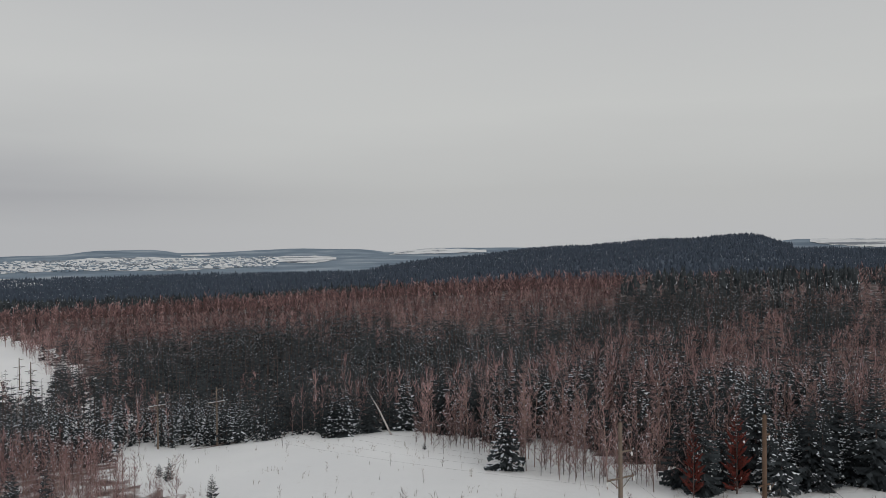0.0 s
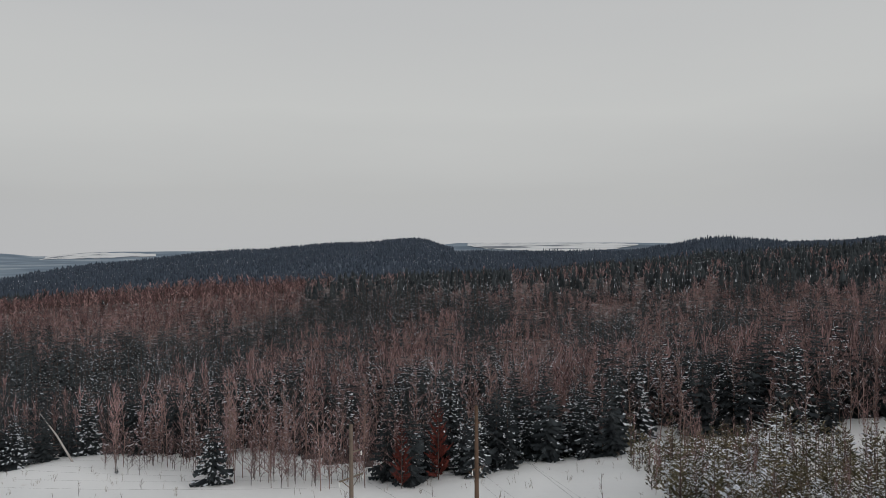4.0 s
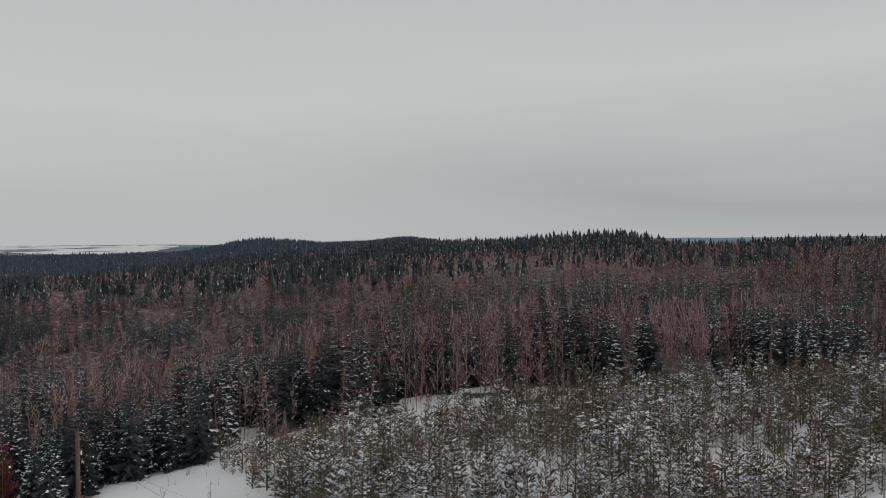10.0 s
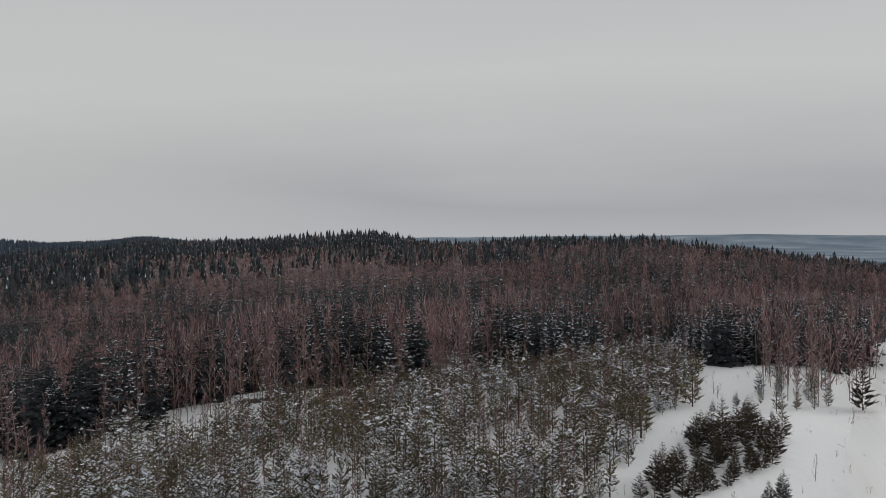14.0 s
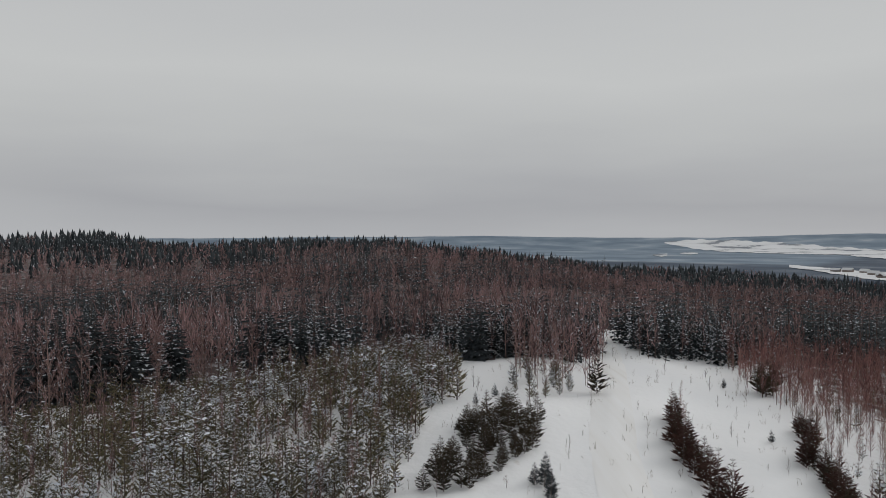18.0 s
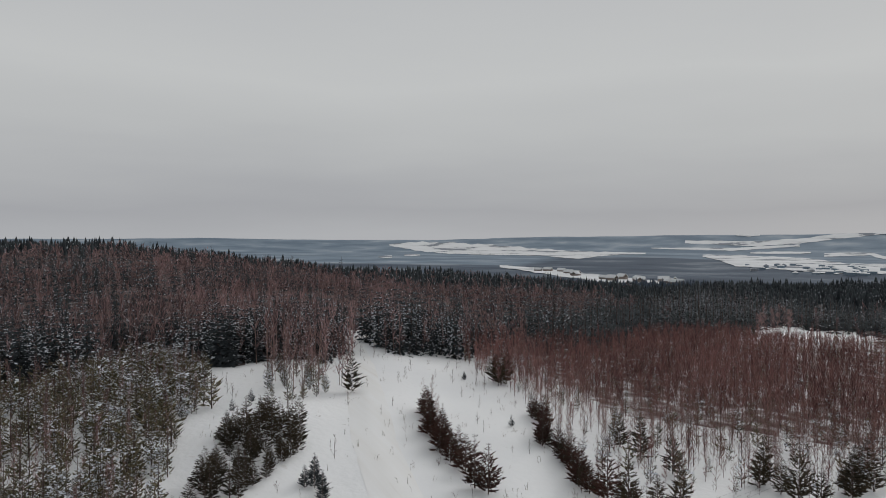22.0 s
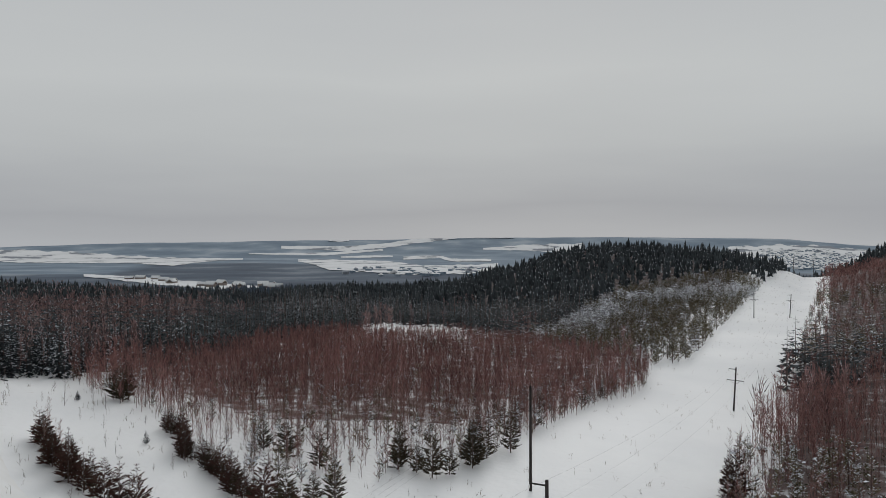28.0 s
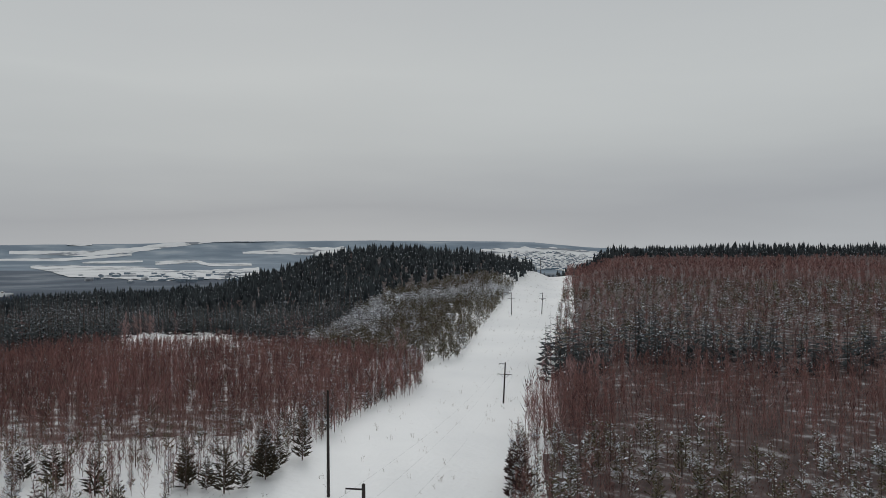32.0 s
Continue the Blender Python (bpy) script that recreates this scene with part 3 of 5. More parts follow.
# ---- the ground, one sheet to the horizon ----
def build_ground():
    turns = 420
    radii = np.concatenate([[0.0], np.geomspace(3, 4850, 175)])
    a = np.linspace(0, 2 * np.pi, turns, endpoint=False)
    rr, aa = np.meshgrid(radii, a, indexing="ij")
    x, y = CX + rr * np.sin(aa), CY + rr * np.cos(aa)
    v = np.stack([x, y, land(x, y)], -1).reshape(-1, 3)
    i, j = np.meshgrid(np.arange(len(radii) - 1), np.arange(turns), indexing="ij")
    jn = (j + 1) % turns
    f = np.stack([i * turns + j, i * turns + jn, (i + 1) * turns + jn, (i + 1) * turns + j], -1).reshape(-1, 4)[:, ::-1]
    r = np.repeat(radii[:-1], turns)
    cx, cy = v[f][:, :, 0].mean(1), v[f][:, :, 1].mean(1)
    edge, brink = np.zeros(len(f), bool), np.zeros(len(f), bool)
    for k in range(16):
        reach = np.where(cx > 60, 14, 12) if k % 2 else 7
        brink |= is_open(cx + 4.5 * math.cos(k * 0.3927), cy + 4.5 * math.sin(k * 0.3927))
        edge |= is_open(cx + reach * math.cos(k * 0.3927), cy + reach * math.sin(k * 0.3927))
    edge &= ~beyond_cut(cx, cy) & ~((heading(cx, cy) < -14) & (r < 125))
    edge |= brink & beyond_cut(cx, cy)
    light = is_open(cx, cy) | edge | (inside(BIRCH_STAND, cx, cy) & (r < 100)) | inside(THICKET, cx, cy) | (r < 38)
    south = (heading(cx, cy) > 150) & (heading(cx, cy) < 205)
    # beyond 620 m, 1330 m to the south, ground takes the hazed far colour
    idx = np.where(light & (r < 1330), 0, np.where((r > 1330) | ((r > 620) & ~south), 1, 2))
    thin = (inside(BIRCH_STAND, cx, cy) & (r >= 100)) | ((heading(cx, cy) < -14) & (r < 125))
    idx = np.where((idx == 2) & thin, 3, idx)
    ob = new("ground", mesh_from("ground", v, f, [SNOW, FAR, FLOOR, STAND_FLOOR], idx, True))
    return tagged(ob, "snow-covered rolling ground with far wooded hills", "ground", kind="structure")


build_ground()



def scatter(r0, r1, step, h0=-34, h1=194):
    """Places on a shaken grid between two distances."""
    n = int(r1 / step) + 1
    g = np.arange(-n, n + 1) * step
    x, y = [c.ravel() for c in np.meshgrid(g, g)]
    x = CX + x + RNG.uniform(-0.48, 0.48, x.size) * step
    y = CY + y + RNG.uniform(-0.48, 0.48, y.size) * step
    r, h = np.hypot(x - CX, y - CY), heading(x, y)
    ok = (r >= r0) & (r < r1) & (h > h0) & (h < h1)
    x, y = x[ok], y[ok]
    ok = ~is_open(x, y)
    return x[ok], y[ok]


def tile(shapes, which, x, y, size, turn, wide=None):
    """Copies of some shapes at many places, as one set of arrays for each part."""
    z = land(x, y)
    wide = size if wide is None else wide
    out = {}
    for part_name in ("trunk", "crown", "snow"):
        vs, fs, n = [], [], 0
        for k, sh in enumerate(shapes):
            v, f = sh[part_name]
            pick = np.where(which == k)[0]
            if not len(v) or not len(pick):
                continue
            c, s = np.cos(turn[pick])[:, None], np.sin(turn[pick])[:, None]
            X = (v[None, :, 0] * c - v[None, :, 1] * s) * wide[pick][:, None] + x[pick][:, None]
            Y = (v[None, :, 0] * s + v[None, :, 1] * c) * wide[pick][:, None] + y[pick][:, None]
            Z = v[None, :, 2] * size[pick][:, None] + z[pick][:, None]
            vs.append(np.stack([X, Y, Z], -1).reshape(-1, 3))
            fs.append((f[None] + (np.arange(len(pick)) * len(v))[:, None, None]).reshape(-1, 3) + n)
            n += len(pick) * len(v)
        if vs:
            out[part_name] = (np.concatenate(vs), np.concatenate(fs))
    return out


def stand(name, label, shapes, which, x, y, size, turn, mats, wide=None):
    """A wood that nobody could count, as one object."""
    if not len(x):
        return
    parts = tile(shapes, which, x, y, size, turn, wide)
    v, f, i, n = [], [], [], 0
    for k, p in enumerate(("trunk", "crown", "snow")):
        if p in parts:
            v.append(parts[p][0])
            f.append(parts[p][1] + n)
            i.append(np.full(len(parts[p][1]), k))
            n += len(parts[p][0])
    ob = new(name, mesh_from(name, np.concatenate(v), np.concatenate(f), mats, np.concatenate(i)))
    tagged(ob, label, "forest", kind="stuff")
    print(name, len(x), "trees", sum(len(q) for q in f), "triangles")


def single(kind, label, group, shape, mats, parts=("trunk", "crown", "snow"), category="tree"):
    """One tree with its parts, from which others are copied."""
    top = tagged(new(kind), label, category, group)
    for p, m in (*zip(parts, mats), ("branchwork", mats[0])):
        v, f = shape.get(p, ((), ()))
        if len(v):
            ob = new(p, mesh_from(p, v, f, [m]))
            ob.parent = top
            if p == "snow":
                tagged(ob, "loose snow on the boughs", kind="stuff")
            if p == "branchwork":
                tagged(ob, kind="stuff")
    return top


def plant(models, x, y, size, wide=None):
    """Copies of the model trees at places on the ground; the models take the first places."""
    z = land(x, y)
    wide = size if wide is None else wide
    for k in range(len(x)):
        m = pose(x[k], y[k], z[k] - 0.05, 0, 0, RNG.uniform(0, 360)) @ Matrix.Diagonal((wide[k], wide[k], size[k], 1))
        if k < len(models):
            models[k].matrix_basis = m
        else:
            c = copy_thing(models[k % len(models)], Matrix())
            c.matrix_basis = m

# ---- the woods ----
def shapes_of(make, count, seed):
    return [make(np.random.default_rng(seed + k)) for k in range(count)]


SPRUCE_NEAR = [spruce_shape(np.random.default_rng(10 + k), 7.6 + 2.6 * ((k * 0.618) % 1), 1.75 + 0.55 * ((k * 0.37) % 1), 21, 9, 4, (0.05, 0.45, 0.95, 0.30, 0.02, 0.75, 0.15)[k], pieces=3, load=0.95) for k in range(7)]
SPRUCE_CLOSE = [spruce_shape(np.random.default_rng(30 + k), 6.6 + 3.0 * ((k * 0.618) % 1), 1.45 + 0.6 * ((k * 0.37) % 1), 14, 7, 2, (0.02, 0.30, 0.95)[k // 3], load=1.0) for k in range(9)]
SPRUCE_MID = [spruce_shape(np.random.default_rng(40 + k), 6.4 + 3.0 * ((k * 0.618) % 1), 1.45 + 0.6 * ((k * 0.37) % 1), 10, 5, 1, (0.02, 0.35, 1.0)[k // 3], pieces=1, load=1.7) for k in range(9)]
SPRUCE_FAR = [tier_shape(np.random.default_rng(50 + k), 6.4 + 3 * ((k * 0.618) % 1), 1.5 + 0.4 * ((k * 0.37) % 1), 3, 4, (0.0, 0.25, 0.8)[k // 3]) for k in range(9)]
SPRUCE_DOT = [tier_shape(np.random.default_rng(60 + k), 6 + 4 * ((k * 0.618) % 1), 1.9, 2, 3, (0.0, 0.0, 0.0, 0.5)[k]) for k in range(4)]
BARE_NEAR = shapes_of(lambda g: bare_shape(g, g.uniform(7, 10), g.uniform(1.0, 1.5), 22, 20, 0.018, 0.12, snow=0.06, thick=0.8), 7, 70)
BARE_MID = shapes_of(lambda g: plume_shape(g, g.uniform(6.0, 9.0), g.uniform(1.3, 1.9), 46, 0.045, 0.12, snow=0.03), 8, 90)
BARE_FAR = shapes_of(lambda g: plume_shape(g, g.uniform(5.6, 7.6), 1.7, 14, 0.13, 0.15, 1.2), 6, 110)
BIRCH_NEAR = shapes_of(lambda g: bare_shape(g, g.uniform(5.5, 8.0), g.uniform(0.6, 1.0), 22, 14, 0.012, 0.10, thick=0.5), 7, 130)
BIRCH_MID = shapes_of(lambda g: plume_shape(g, g.uniform(5.5, 8.0), g.uniform(1.0, 1.5), 46, 0.030, 0.08, 1.15), 7, 150)
PINE_NEAR = [pine_shape(np.random.default_rng(170 + k), 2.4 + 1.7 * ((k * 0.618) % 1), 0.46 + 0.24 * ((k * 0.37) % 1), 12, 6, 7, (0.15, 0.45, 0.7, 0.35, 0.08, 0.55, 0.3)[k], 0.9, 0.6, 0.6) for k in range(7)]
PINE_MID = [pine_shape(np.random.default_rng(190 + k), 2.4 + 1.7 * ((k * 0.618) % 1), 0.50 + 0.26 * ((k * 0.37) % 1), 9, 5, 4, (0.04, 0.10, 0.2, 0.32, 0.45, 0.6, 0.75, 0.85)[k], 0.9, 0.6, 0.75) for k in range(8)]
SNOWY_MID = shapes_of(lambda g: pine_shape(g, g.uniform(3.0, 4.6), 1.2, 6, 5, 2, 0.8), 5, 250)
DARK_YOUNG = shapes_of(lambda g: pine_shape(g, g.uniform(3.0, 4.2), g.uniform(0.85, 1.15), 17, 9, 7, 0.02, 0.6, 0.95, 0.45), 6, 210)
SAPLING = shapes_of(lambda g: bare_shape(g, g.uniform(1.6, 3.4), g.uniform(0.35, 0.6), 9, 7, 0.012, 0.15), 6, 230)

MATURE = (BARK, NEEDLES, BRANCH_SNOW)
BARE = (BIRCH_BARK, TWIGS, BRANCH_SNOW)
RED_BIRCH = (BIRCH_BARK, RED_TWIGS, BRANCH_SNOW)
YOUNG = (BARK, PINE, BRANCH_SNOW)


def spruce_share(x, y):
    """Share of spruce among the grown trees, in patches and by quarter of the map."""
    h, r = heading(x, y), np.hypot(x - CX, y - CY)
    p = 0.55 * patchy(x, y, 10, 1.0) + 0.45 * patchy(x, y, 44, 2.4)
    base = np.interp(h, (-40, -15, 10, 30, 50, 75, 100, 128, 140, 168, 172, 195), (0.40, 0.48, 0.44, 0.46, 0.38, 0.28, 0.24, 0.42, 0.78, 0.80, 0.80, 0.80))
    base = base + np.where((r > 440) & (h < 168), 0.30, np.where(r > 118, 0.08, 0)) + np.where((h > 66) & (h < 128) & (r > 90) & (r < 210), 0.16, 0)
    base = base + np.where(r < 240, np.interp(h, (-12, 12), (0.28, 0)), 0)
    base = np.where((h < 14) & (r > 290) & (r < 430), 0.05, base) + np.where((h < 40) & (r > 430), 0.75, 0)
    base = np.where(beyond_cut(x, y), np.interp(r, (100, 112, 164, 172, 206, 216, 320, 350), (0.3, 0.0, 0.0, 0.8, 0.8, 0.1, 0.1, -0.5)), base)
    left_edge = np.interp(-np.asarray(y), (136, 162, 287, 443), (53, 62, 78, 104))
    base = np.where((y < -150) & (y > -430) & (x > left_edge - 4) & (x < left_edge + 26), np.where(x < left_edge + 14, -0.5, 0.26), base)
    return 1 / (1 + np.exp(-(base + p - 0.98) * 26))


def snowy(x, y, each):
    """Which spruce: bare of snow, dusted or laden, in patches."""
    h, r = heading(x, y), np.hypot(x - CX, y - CY)
    p = patchy(x, y, 26, 7.0) * 0.75 + RNG.random(len(x)) * 0.4 + np.where((abs(h - 69) < 4.5) & (r > 450) & (r < 600), 0.5, 0) - np.where((h < -2) & (r < 220), 0.16, 0) + np.where((h > 58) & (h < 132) & (r < 230), 0.14, 0)
    return np.clip((p > 0.40).astype(int) + (p > 0.60), 0, 2) * each + RNG.integers(0, each, len(x))


def grow(x, y, spread):
    n = len(x)
    size = RNG.uniform(1 - spread, 1 + spread, n) * (0.85 + 0.3 * patchy(x, y, 40, 5))
    return size, RNG.uniform(0, 6.28, n)


def seen_from_above(x, y):
    """Whether treetops there rise over the land before them, as seen from the air above the field."""
    top = (land(x, y) + 10 - 23.5) / np.hypot(x - CX, y - CY)
    before = np.max([(land(CX + (x - CX) * q, CY + (y - CY) * q) - 23.5) / (np.hypot(x - CX, y - CY) * q) for q in np.linspace(0.12, 0.97, 40)], 0)
    return top > before


def nearest(mask, x, y, count):
    order = np.argsort(np.hypot(x - CX, y - CY))
    return order[mask[order]][:count]


# brown brush stands before the spruces along this edge of the field
EDGE_BAND = ((-4, 98), (6, 86), (14, 73), (24, 68), (30, 78), (22, 84), (16, 94), (5, 106))

BANKS = (((99, -6), (100, -13), (105, -21), (114, -28), (124, -31), (126, -24), (116, -14), (108, -4)), ((117, -38), (118, -44), (123, -54), (122, -64), (132, -68), (136, -56), (128, -42)))

# grown forest at the edge of the open ground
x, y = scatter(38, 150, 2.6)
free = ~inside(THICKET, x, y) & ~inside(BIRCH_STAND, x, y) & ~((heading(x, y) > 92) & (heading(x, y) < 164) & (np.hypot(x - CX, y - CY) < 84)) & ~((heading(x, y) > 84) & (heading(x, y) < 100) & (np.hypot(x - CX, y - CY) < 106))
free &= np.hypot(x + 8.5, y - 108) > 6
x, y = x[free], y[free]
h, r = heading(x, y), np.hypot(x - CX, y - CY)
south = beyond_cut(x, y) | (h > 166)
draw = RNG.random(len(x))
red = south & (draw < np.interp(r, (80, 105, 116, 150), (0.45, 0.5, 0.92, 0.92)))
young = south & ~red & (r < 108)
conifer = ~red & ~young & (RNG.random(len(x)) < spruce_share(x, y) * np.where(south & (r < 118), 0.0, 1.0)) & ~(south & (r < 110)) & ~(inside(EDGE_BAND, x, y) & (RNG.random(len(x)) < 0.75))
conifer &= ~(is_open(x - 9, y) & (y < -60) & ~south) & ~((h < -12) & (r < 112) & (is_open(x + 9, y) | (RNG.random(len(x)) < 0.6)))
conifer |= (inside(BANKS[0], x, y) | inside(BANKS[1], x, y)) & (RNG.random(len(x)) < 0.7)
bare = ~red & ~young & ~conifer
size, turn = grow(x, y, 0.25)
corner = (h < -12) & (r < 112)
size = np.where(corner & is_open(x + 9, y), 0.5, np.where(corner, 0.72, 1.0)) * size
near_spruce, near_bare, near_red = nearest(conifer, x, y, 250), nearest(bare, x, y, 250), nearest(red, x, y, 120)
models = [single("spruce_tree", "dark green spruce with %s on its boughs, in the snow" % w, "grown spruces", s, MATURE)
          for s, w in zip(SPRUCE_NEAR, ("little snow", "snow", "much snow", "snow", "little snow", "snow", "snow"))]
plant(models, x[near_spruce], y[near_spruce], size[near_spruce])
models = [single("bare_tree", "leafless brown birch or aspen at the forest edge", "bare forest trees", s, BARE) for s in BARE_NEAR]
plant(models, x[near_bare], y[near_bare], size[near_bare])
models = [single("red_birch", "leafless birch with red-brown twigs and pale trunk", "birches beside the cut", s, RED_BIRCH) for s in BIRCH_NEAR]
plant(models, x[near_red], y[near_red], size[near_red] * 0.9)
left = np.ones(len(x), bool)
left[near_spruce] = left[near_bare] = left[near_red] = False
for name, label, shapes, mask, mats, k in (
        ("near_spruce_wood", "dense dark spruces with snow on their boughs", SPRUCE_CLOSE, conifer, MATURE, 1.0),
        ("near_bare_wood", "dense leafless brown birches and aspens", BARE_MID, bare, BARE, 1.0),
        ("red_birch_wood", "dense red-brown birches beside the cut", BIRCH_MID, red, RED_BIRCH, 0.85),
        ("young_spruce_wood", "young snowy spruces among birches", PINE_MID, young, YOUNG, 1.5)):
    m = left & mask
    stand(name, label, shapes, snowy(x[m], y[m], 3) if shapes is SPRUCE_CLOSE else RNG.integers(0, len(shapes), m.sum()), x[m], y[m], size[m] * k, turn[m], mats)

x, y = scatter(150, 320, 3.9)
free = ~inside(BIRCH_STAND, x, y) & ~inside(HILL_THICKET, x, y)
x, y = x[free], y[free]
h, r = heading(x, y), np.hypot(x - CX, y - CY)
red = beyond_cut(x, y) & (RNG.random(len(x)) < np.interp(r, (150, 164, 172, 205, 230, 320), (0.92, 0.9, 0.2, 0.2, 0.4, 0.5)))
olive = ~red & beyond_cut(x, y) & (r > 200) & (RNG.random(len(x)) < 0.75)
conifer = ~red & ~olive & (RNG.random(len(x)) < spruce_share(x, y)) & ~(is_open(x - 9, y) & ~beyond_cut(x, y) & (y < -60))
size, turn = grow(x, y, 0.25)
a, b = conifer, ~conifer & ~red & ~olive
stand("middle_spruce_wood", "dark spruce wood dusted with snow on the slope", SPRUCE_MID, snowy(x[a], y[a], 3), x[a], y[a], size[a] * 1.2, turn[a], MATURE)
stand("middle_bare_wood", "leafless brown wood on the slope", BARE_MID, RNG.integers(0, 8, b.sum()), x[b], y[b], size[b] * 0.82, turn[b], BARE, size[b] * 1.3)
stand("middle_red_wood", "red-brown birches on the slope", BIRCH_MID, RNG.integers(0, 7, red.sum()), x[red], y[red], size[red] * 0.85, turn[red], RED_BIRCH, size[red] * 1.4)

stand("young_mixed_wood", "olive young conifers with frost on the slope", PINE_MID, RNG.integers(0, 8, olive.sum()), x[olive], y[olive], size[olive] * 1.5, turn[olive], YOUNG, size[olive] * 2.2)

x, y = scatter(320, 760, 6.3)
free = ~inside(HILL_THICKET, x, y)
x, y = x[free], y[free]
x, y = x[seen_from_above(x, y)], y[seen_from_above(x, y)]
conifer = RNG.random(len(x)) < spruce_share(x, y)
size, turn = grow(x, y, 0.3)
a, b, red = conifer, ~conifer & ~beyond_cut(x, y), ~conifer & beyond_cut(x, y) & (np.hypot(x - CX, y - CY) > 490)
stand("distant_red_wood", "red-brown birches on the distant crest", BARE_FAR, RNG.integers(0, 6, red.sum()), x[red], y[red], size[red], turn[red], RED_BIRCH, size[red] * 1.8)
stand("distant_spruce_wood", "dark spruces on the distant ridge", SPRUCE_FAR, snowy(x[a], y[a], 3), x[a], y[a], size[a], turn[a], (BARK, NEEDLES, BRANCH_SNOW), size[a] * 1.1)
stand("distant_bare_wood", "leafless brown wood on the distant ridge", BARE_FAR, RNG.integers(0, 6, b.sum()), x[b], y[b], size[b], turn[b], BARE, size[b] * 1.6)

x, y = scatter(285, 440, 3.7, -34, 14)
size, turn = grow(x, y, 0.25)
stand("crest_birch_wood", "dense red-brown birches on the crest above the valley", BARE_FAR, RNG.integers(0, 6, len(x)), x, y, size * 0.85, turn, (BARK, CREST_TWIGS, BRANCH_SNOW), size * 1.2)

x, y = scatter(315, 500, 4.9, 160, 200)
ok = beyond_cut(x, y)
x, y = x[ok], y[ok]
size, turn = grow(x, y, 0.25)
a = RNG.random(len(x)) < np.interp(np.hypot(x - CX, y - CY), (340, 400, 430), (0.65, 0.45, 0.0))
b = ~a
stand("slope_red_wood", "red-brown birches below the crest", BIRCH_MID, RNG.integers(0, 7, b.sum()), x[b], y[b], size[b] * 0.9, turn[b], RED_BIRCH, size[b] * 1.8)
stand("slope_mixed_wood", "olive young conifers below the crest", PINE_MID, RNG.integers(0, 6, a.sum()), x[a], y[a], size[a] * 1.6, turn[a], YOUNG, size[a] * 2.2)

x, y = scatter(805, 885, 5.5, 168.3, 200)
size, turn = grow(x, y, 0.25)
stand("crest_spruce_wood", "tall dark spruces beyond the crest", SPRUCE_FAR, snowy(x, y, 3), x, y, size * 1.25, turn, MATURE, size * 1.2)

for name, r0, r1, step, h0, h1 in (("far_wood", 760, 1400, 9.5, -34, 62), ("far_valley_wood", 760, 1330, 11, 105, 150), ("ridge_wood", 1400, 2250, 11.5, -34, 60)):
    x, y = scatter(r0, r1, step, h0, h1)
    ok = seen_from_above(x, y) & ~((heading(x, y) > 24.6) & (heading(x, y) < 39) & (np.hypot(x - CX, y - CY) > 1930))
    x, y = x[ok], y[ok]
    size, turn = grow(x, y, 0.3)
    stand(name, "dark woods on far hills, with haze in their colour", SPRUCE_DOT, np.where(patchy(x, y, 60, 3.0) > 0.62, 3, RNG.integers(0, 3, len(x))), x, y, size, turn, (BARK, HAZED_NEEDLES, BRANCH_SNOW), size * 1.35)


def rows_in(poly, step, keep=1.0, lumps=0.0, seed=3.0):
    """Places on a shaken grid inside an outline."""
    p = np.array(poly, float)
    gx, gy = [c.ravel() for c in np.meshgrid(np.arange(p[:, 0].min(), p[:, 0].max(), step), np.arange(p[:, 1].min(), p[:, 1].max(), step))]
    gx, gy = gx + RNG.uniform(-0.45, 0.45, gx.size) * step, gy + RNG.uniform(-0.45, 0.45, gy.size) * step
    ok = inside(poly, gx, gy) & (RNG.random(gx.size) < keep - lumps + 2 * lumps * patchy(gx, gy, 6, seed))
    return gx[ok], gy[ok]


# thicket of young pines
x, y = rows_in(THICKET, 1.15, 0.64, 0.34)
size, turn = grow(x, y, 0.45)
order = np.argsort(np.hypot(x - CX, y - CY))
near, rest = order[:290], order[290:]
models = [single("young_pine", "young olive-green pine dusted with snow in the thicket", "thicket pines", s, YOUNG) for s in PINE_NEAR]
plant(models, x[near], y[near], size[near], size[near] * RNG.uniform(0.8, 1.3, 290))
stand("young_pine_thicket", "thicket of young snow-dusted pines", PINE_MID, np.clip((patchy(x[rest], y[rest], 4, 4.0) - 0.5) * 14 + 1 + RNG.integers(0, 4, len(rest)), 0, 7).astype(int), x[rest], y[rest], size[rest], turn[rest], YOUNG, size[rest] * RNG.uniform(0.85, 1.4, len(rest)))
x, y = rows_in(THICKET, 2.2, 0.8)
size, turn = grow(x, y, 0.4)
stand("thicket_saplings", "thin leafless saplings among young pines", BIRCH_MID, RNG.integers(0, 7, len(x)), x, y, size * 0.5, turn, (BIRCH_BARK, TWIGS, BRANCH_SNOW))

# brush and young birches beside the field
x, y = rows_in(((-29, 72), (-35, 87), (-41, 91), (-48, 108), (-60, 122), (-90, 110), (-70, 60)), 1.7, 0.75)
ok = ~is_open(x, y)
x, y = x[ok], y[ok]
size, turn = grow(x, y, 0.4)
stand("corner_birch_wood", "dense brown young birches beside the field", BIRCH_MID, RNG.integers(0, 7, len(x)), x, y, size * 0.62, turn, (BARK, TWIGS, BRANCH_SNOW))

# dense red birches along the west side of the cut
x, y = rows_in(((14, -46), (17, -72), (21, -96), (26, -131), (30, -160), (4, -166), (-34, -150), (-44, -112), (-24, -60)), 2.2, 0.6, 0.3)
ok = ~is_open(x, y) & (np.hypot(x - CX, y - CY) > 108)
x, y = x[ok], y[ok]
size, turn = grow(x, y, 0.4)
stand("cut_birch_wood", "dense red-brown young birches beside the cut", BIRCH_MID, RNG.integers(0, 7, len(x)), x, y, size * 0.68, turn, RED_BIRCH)

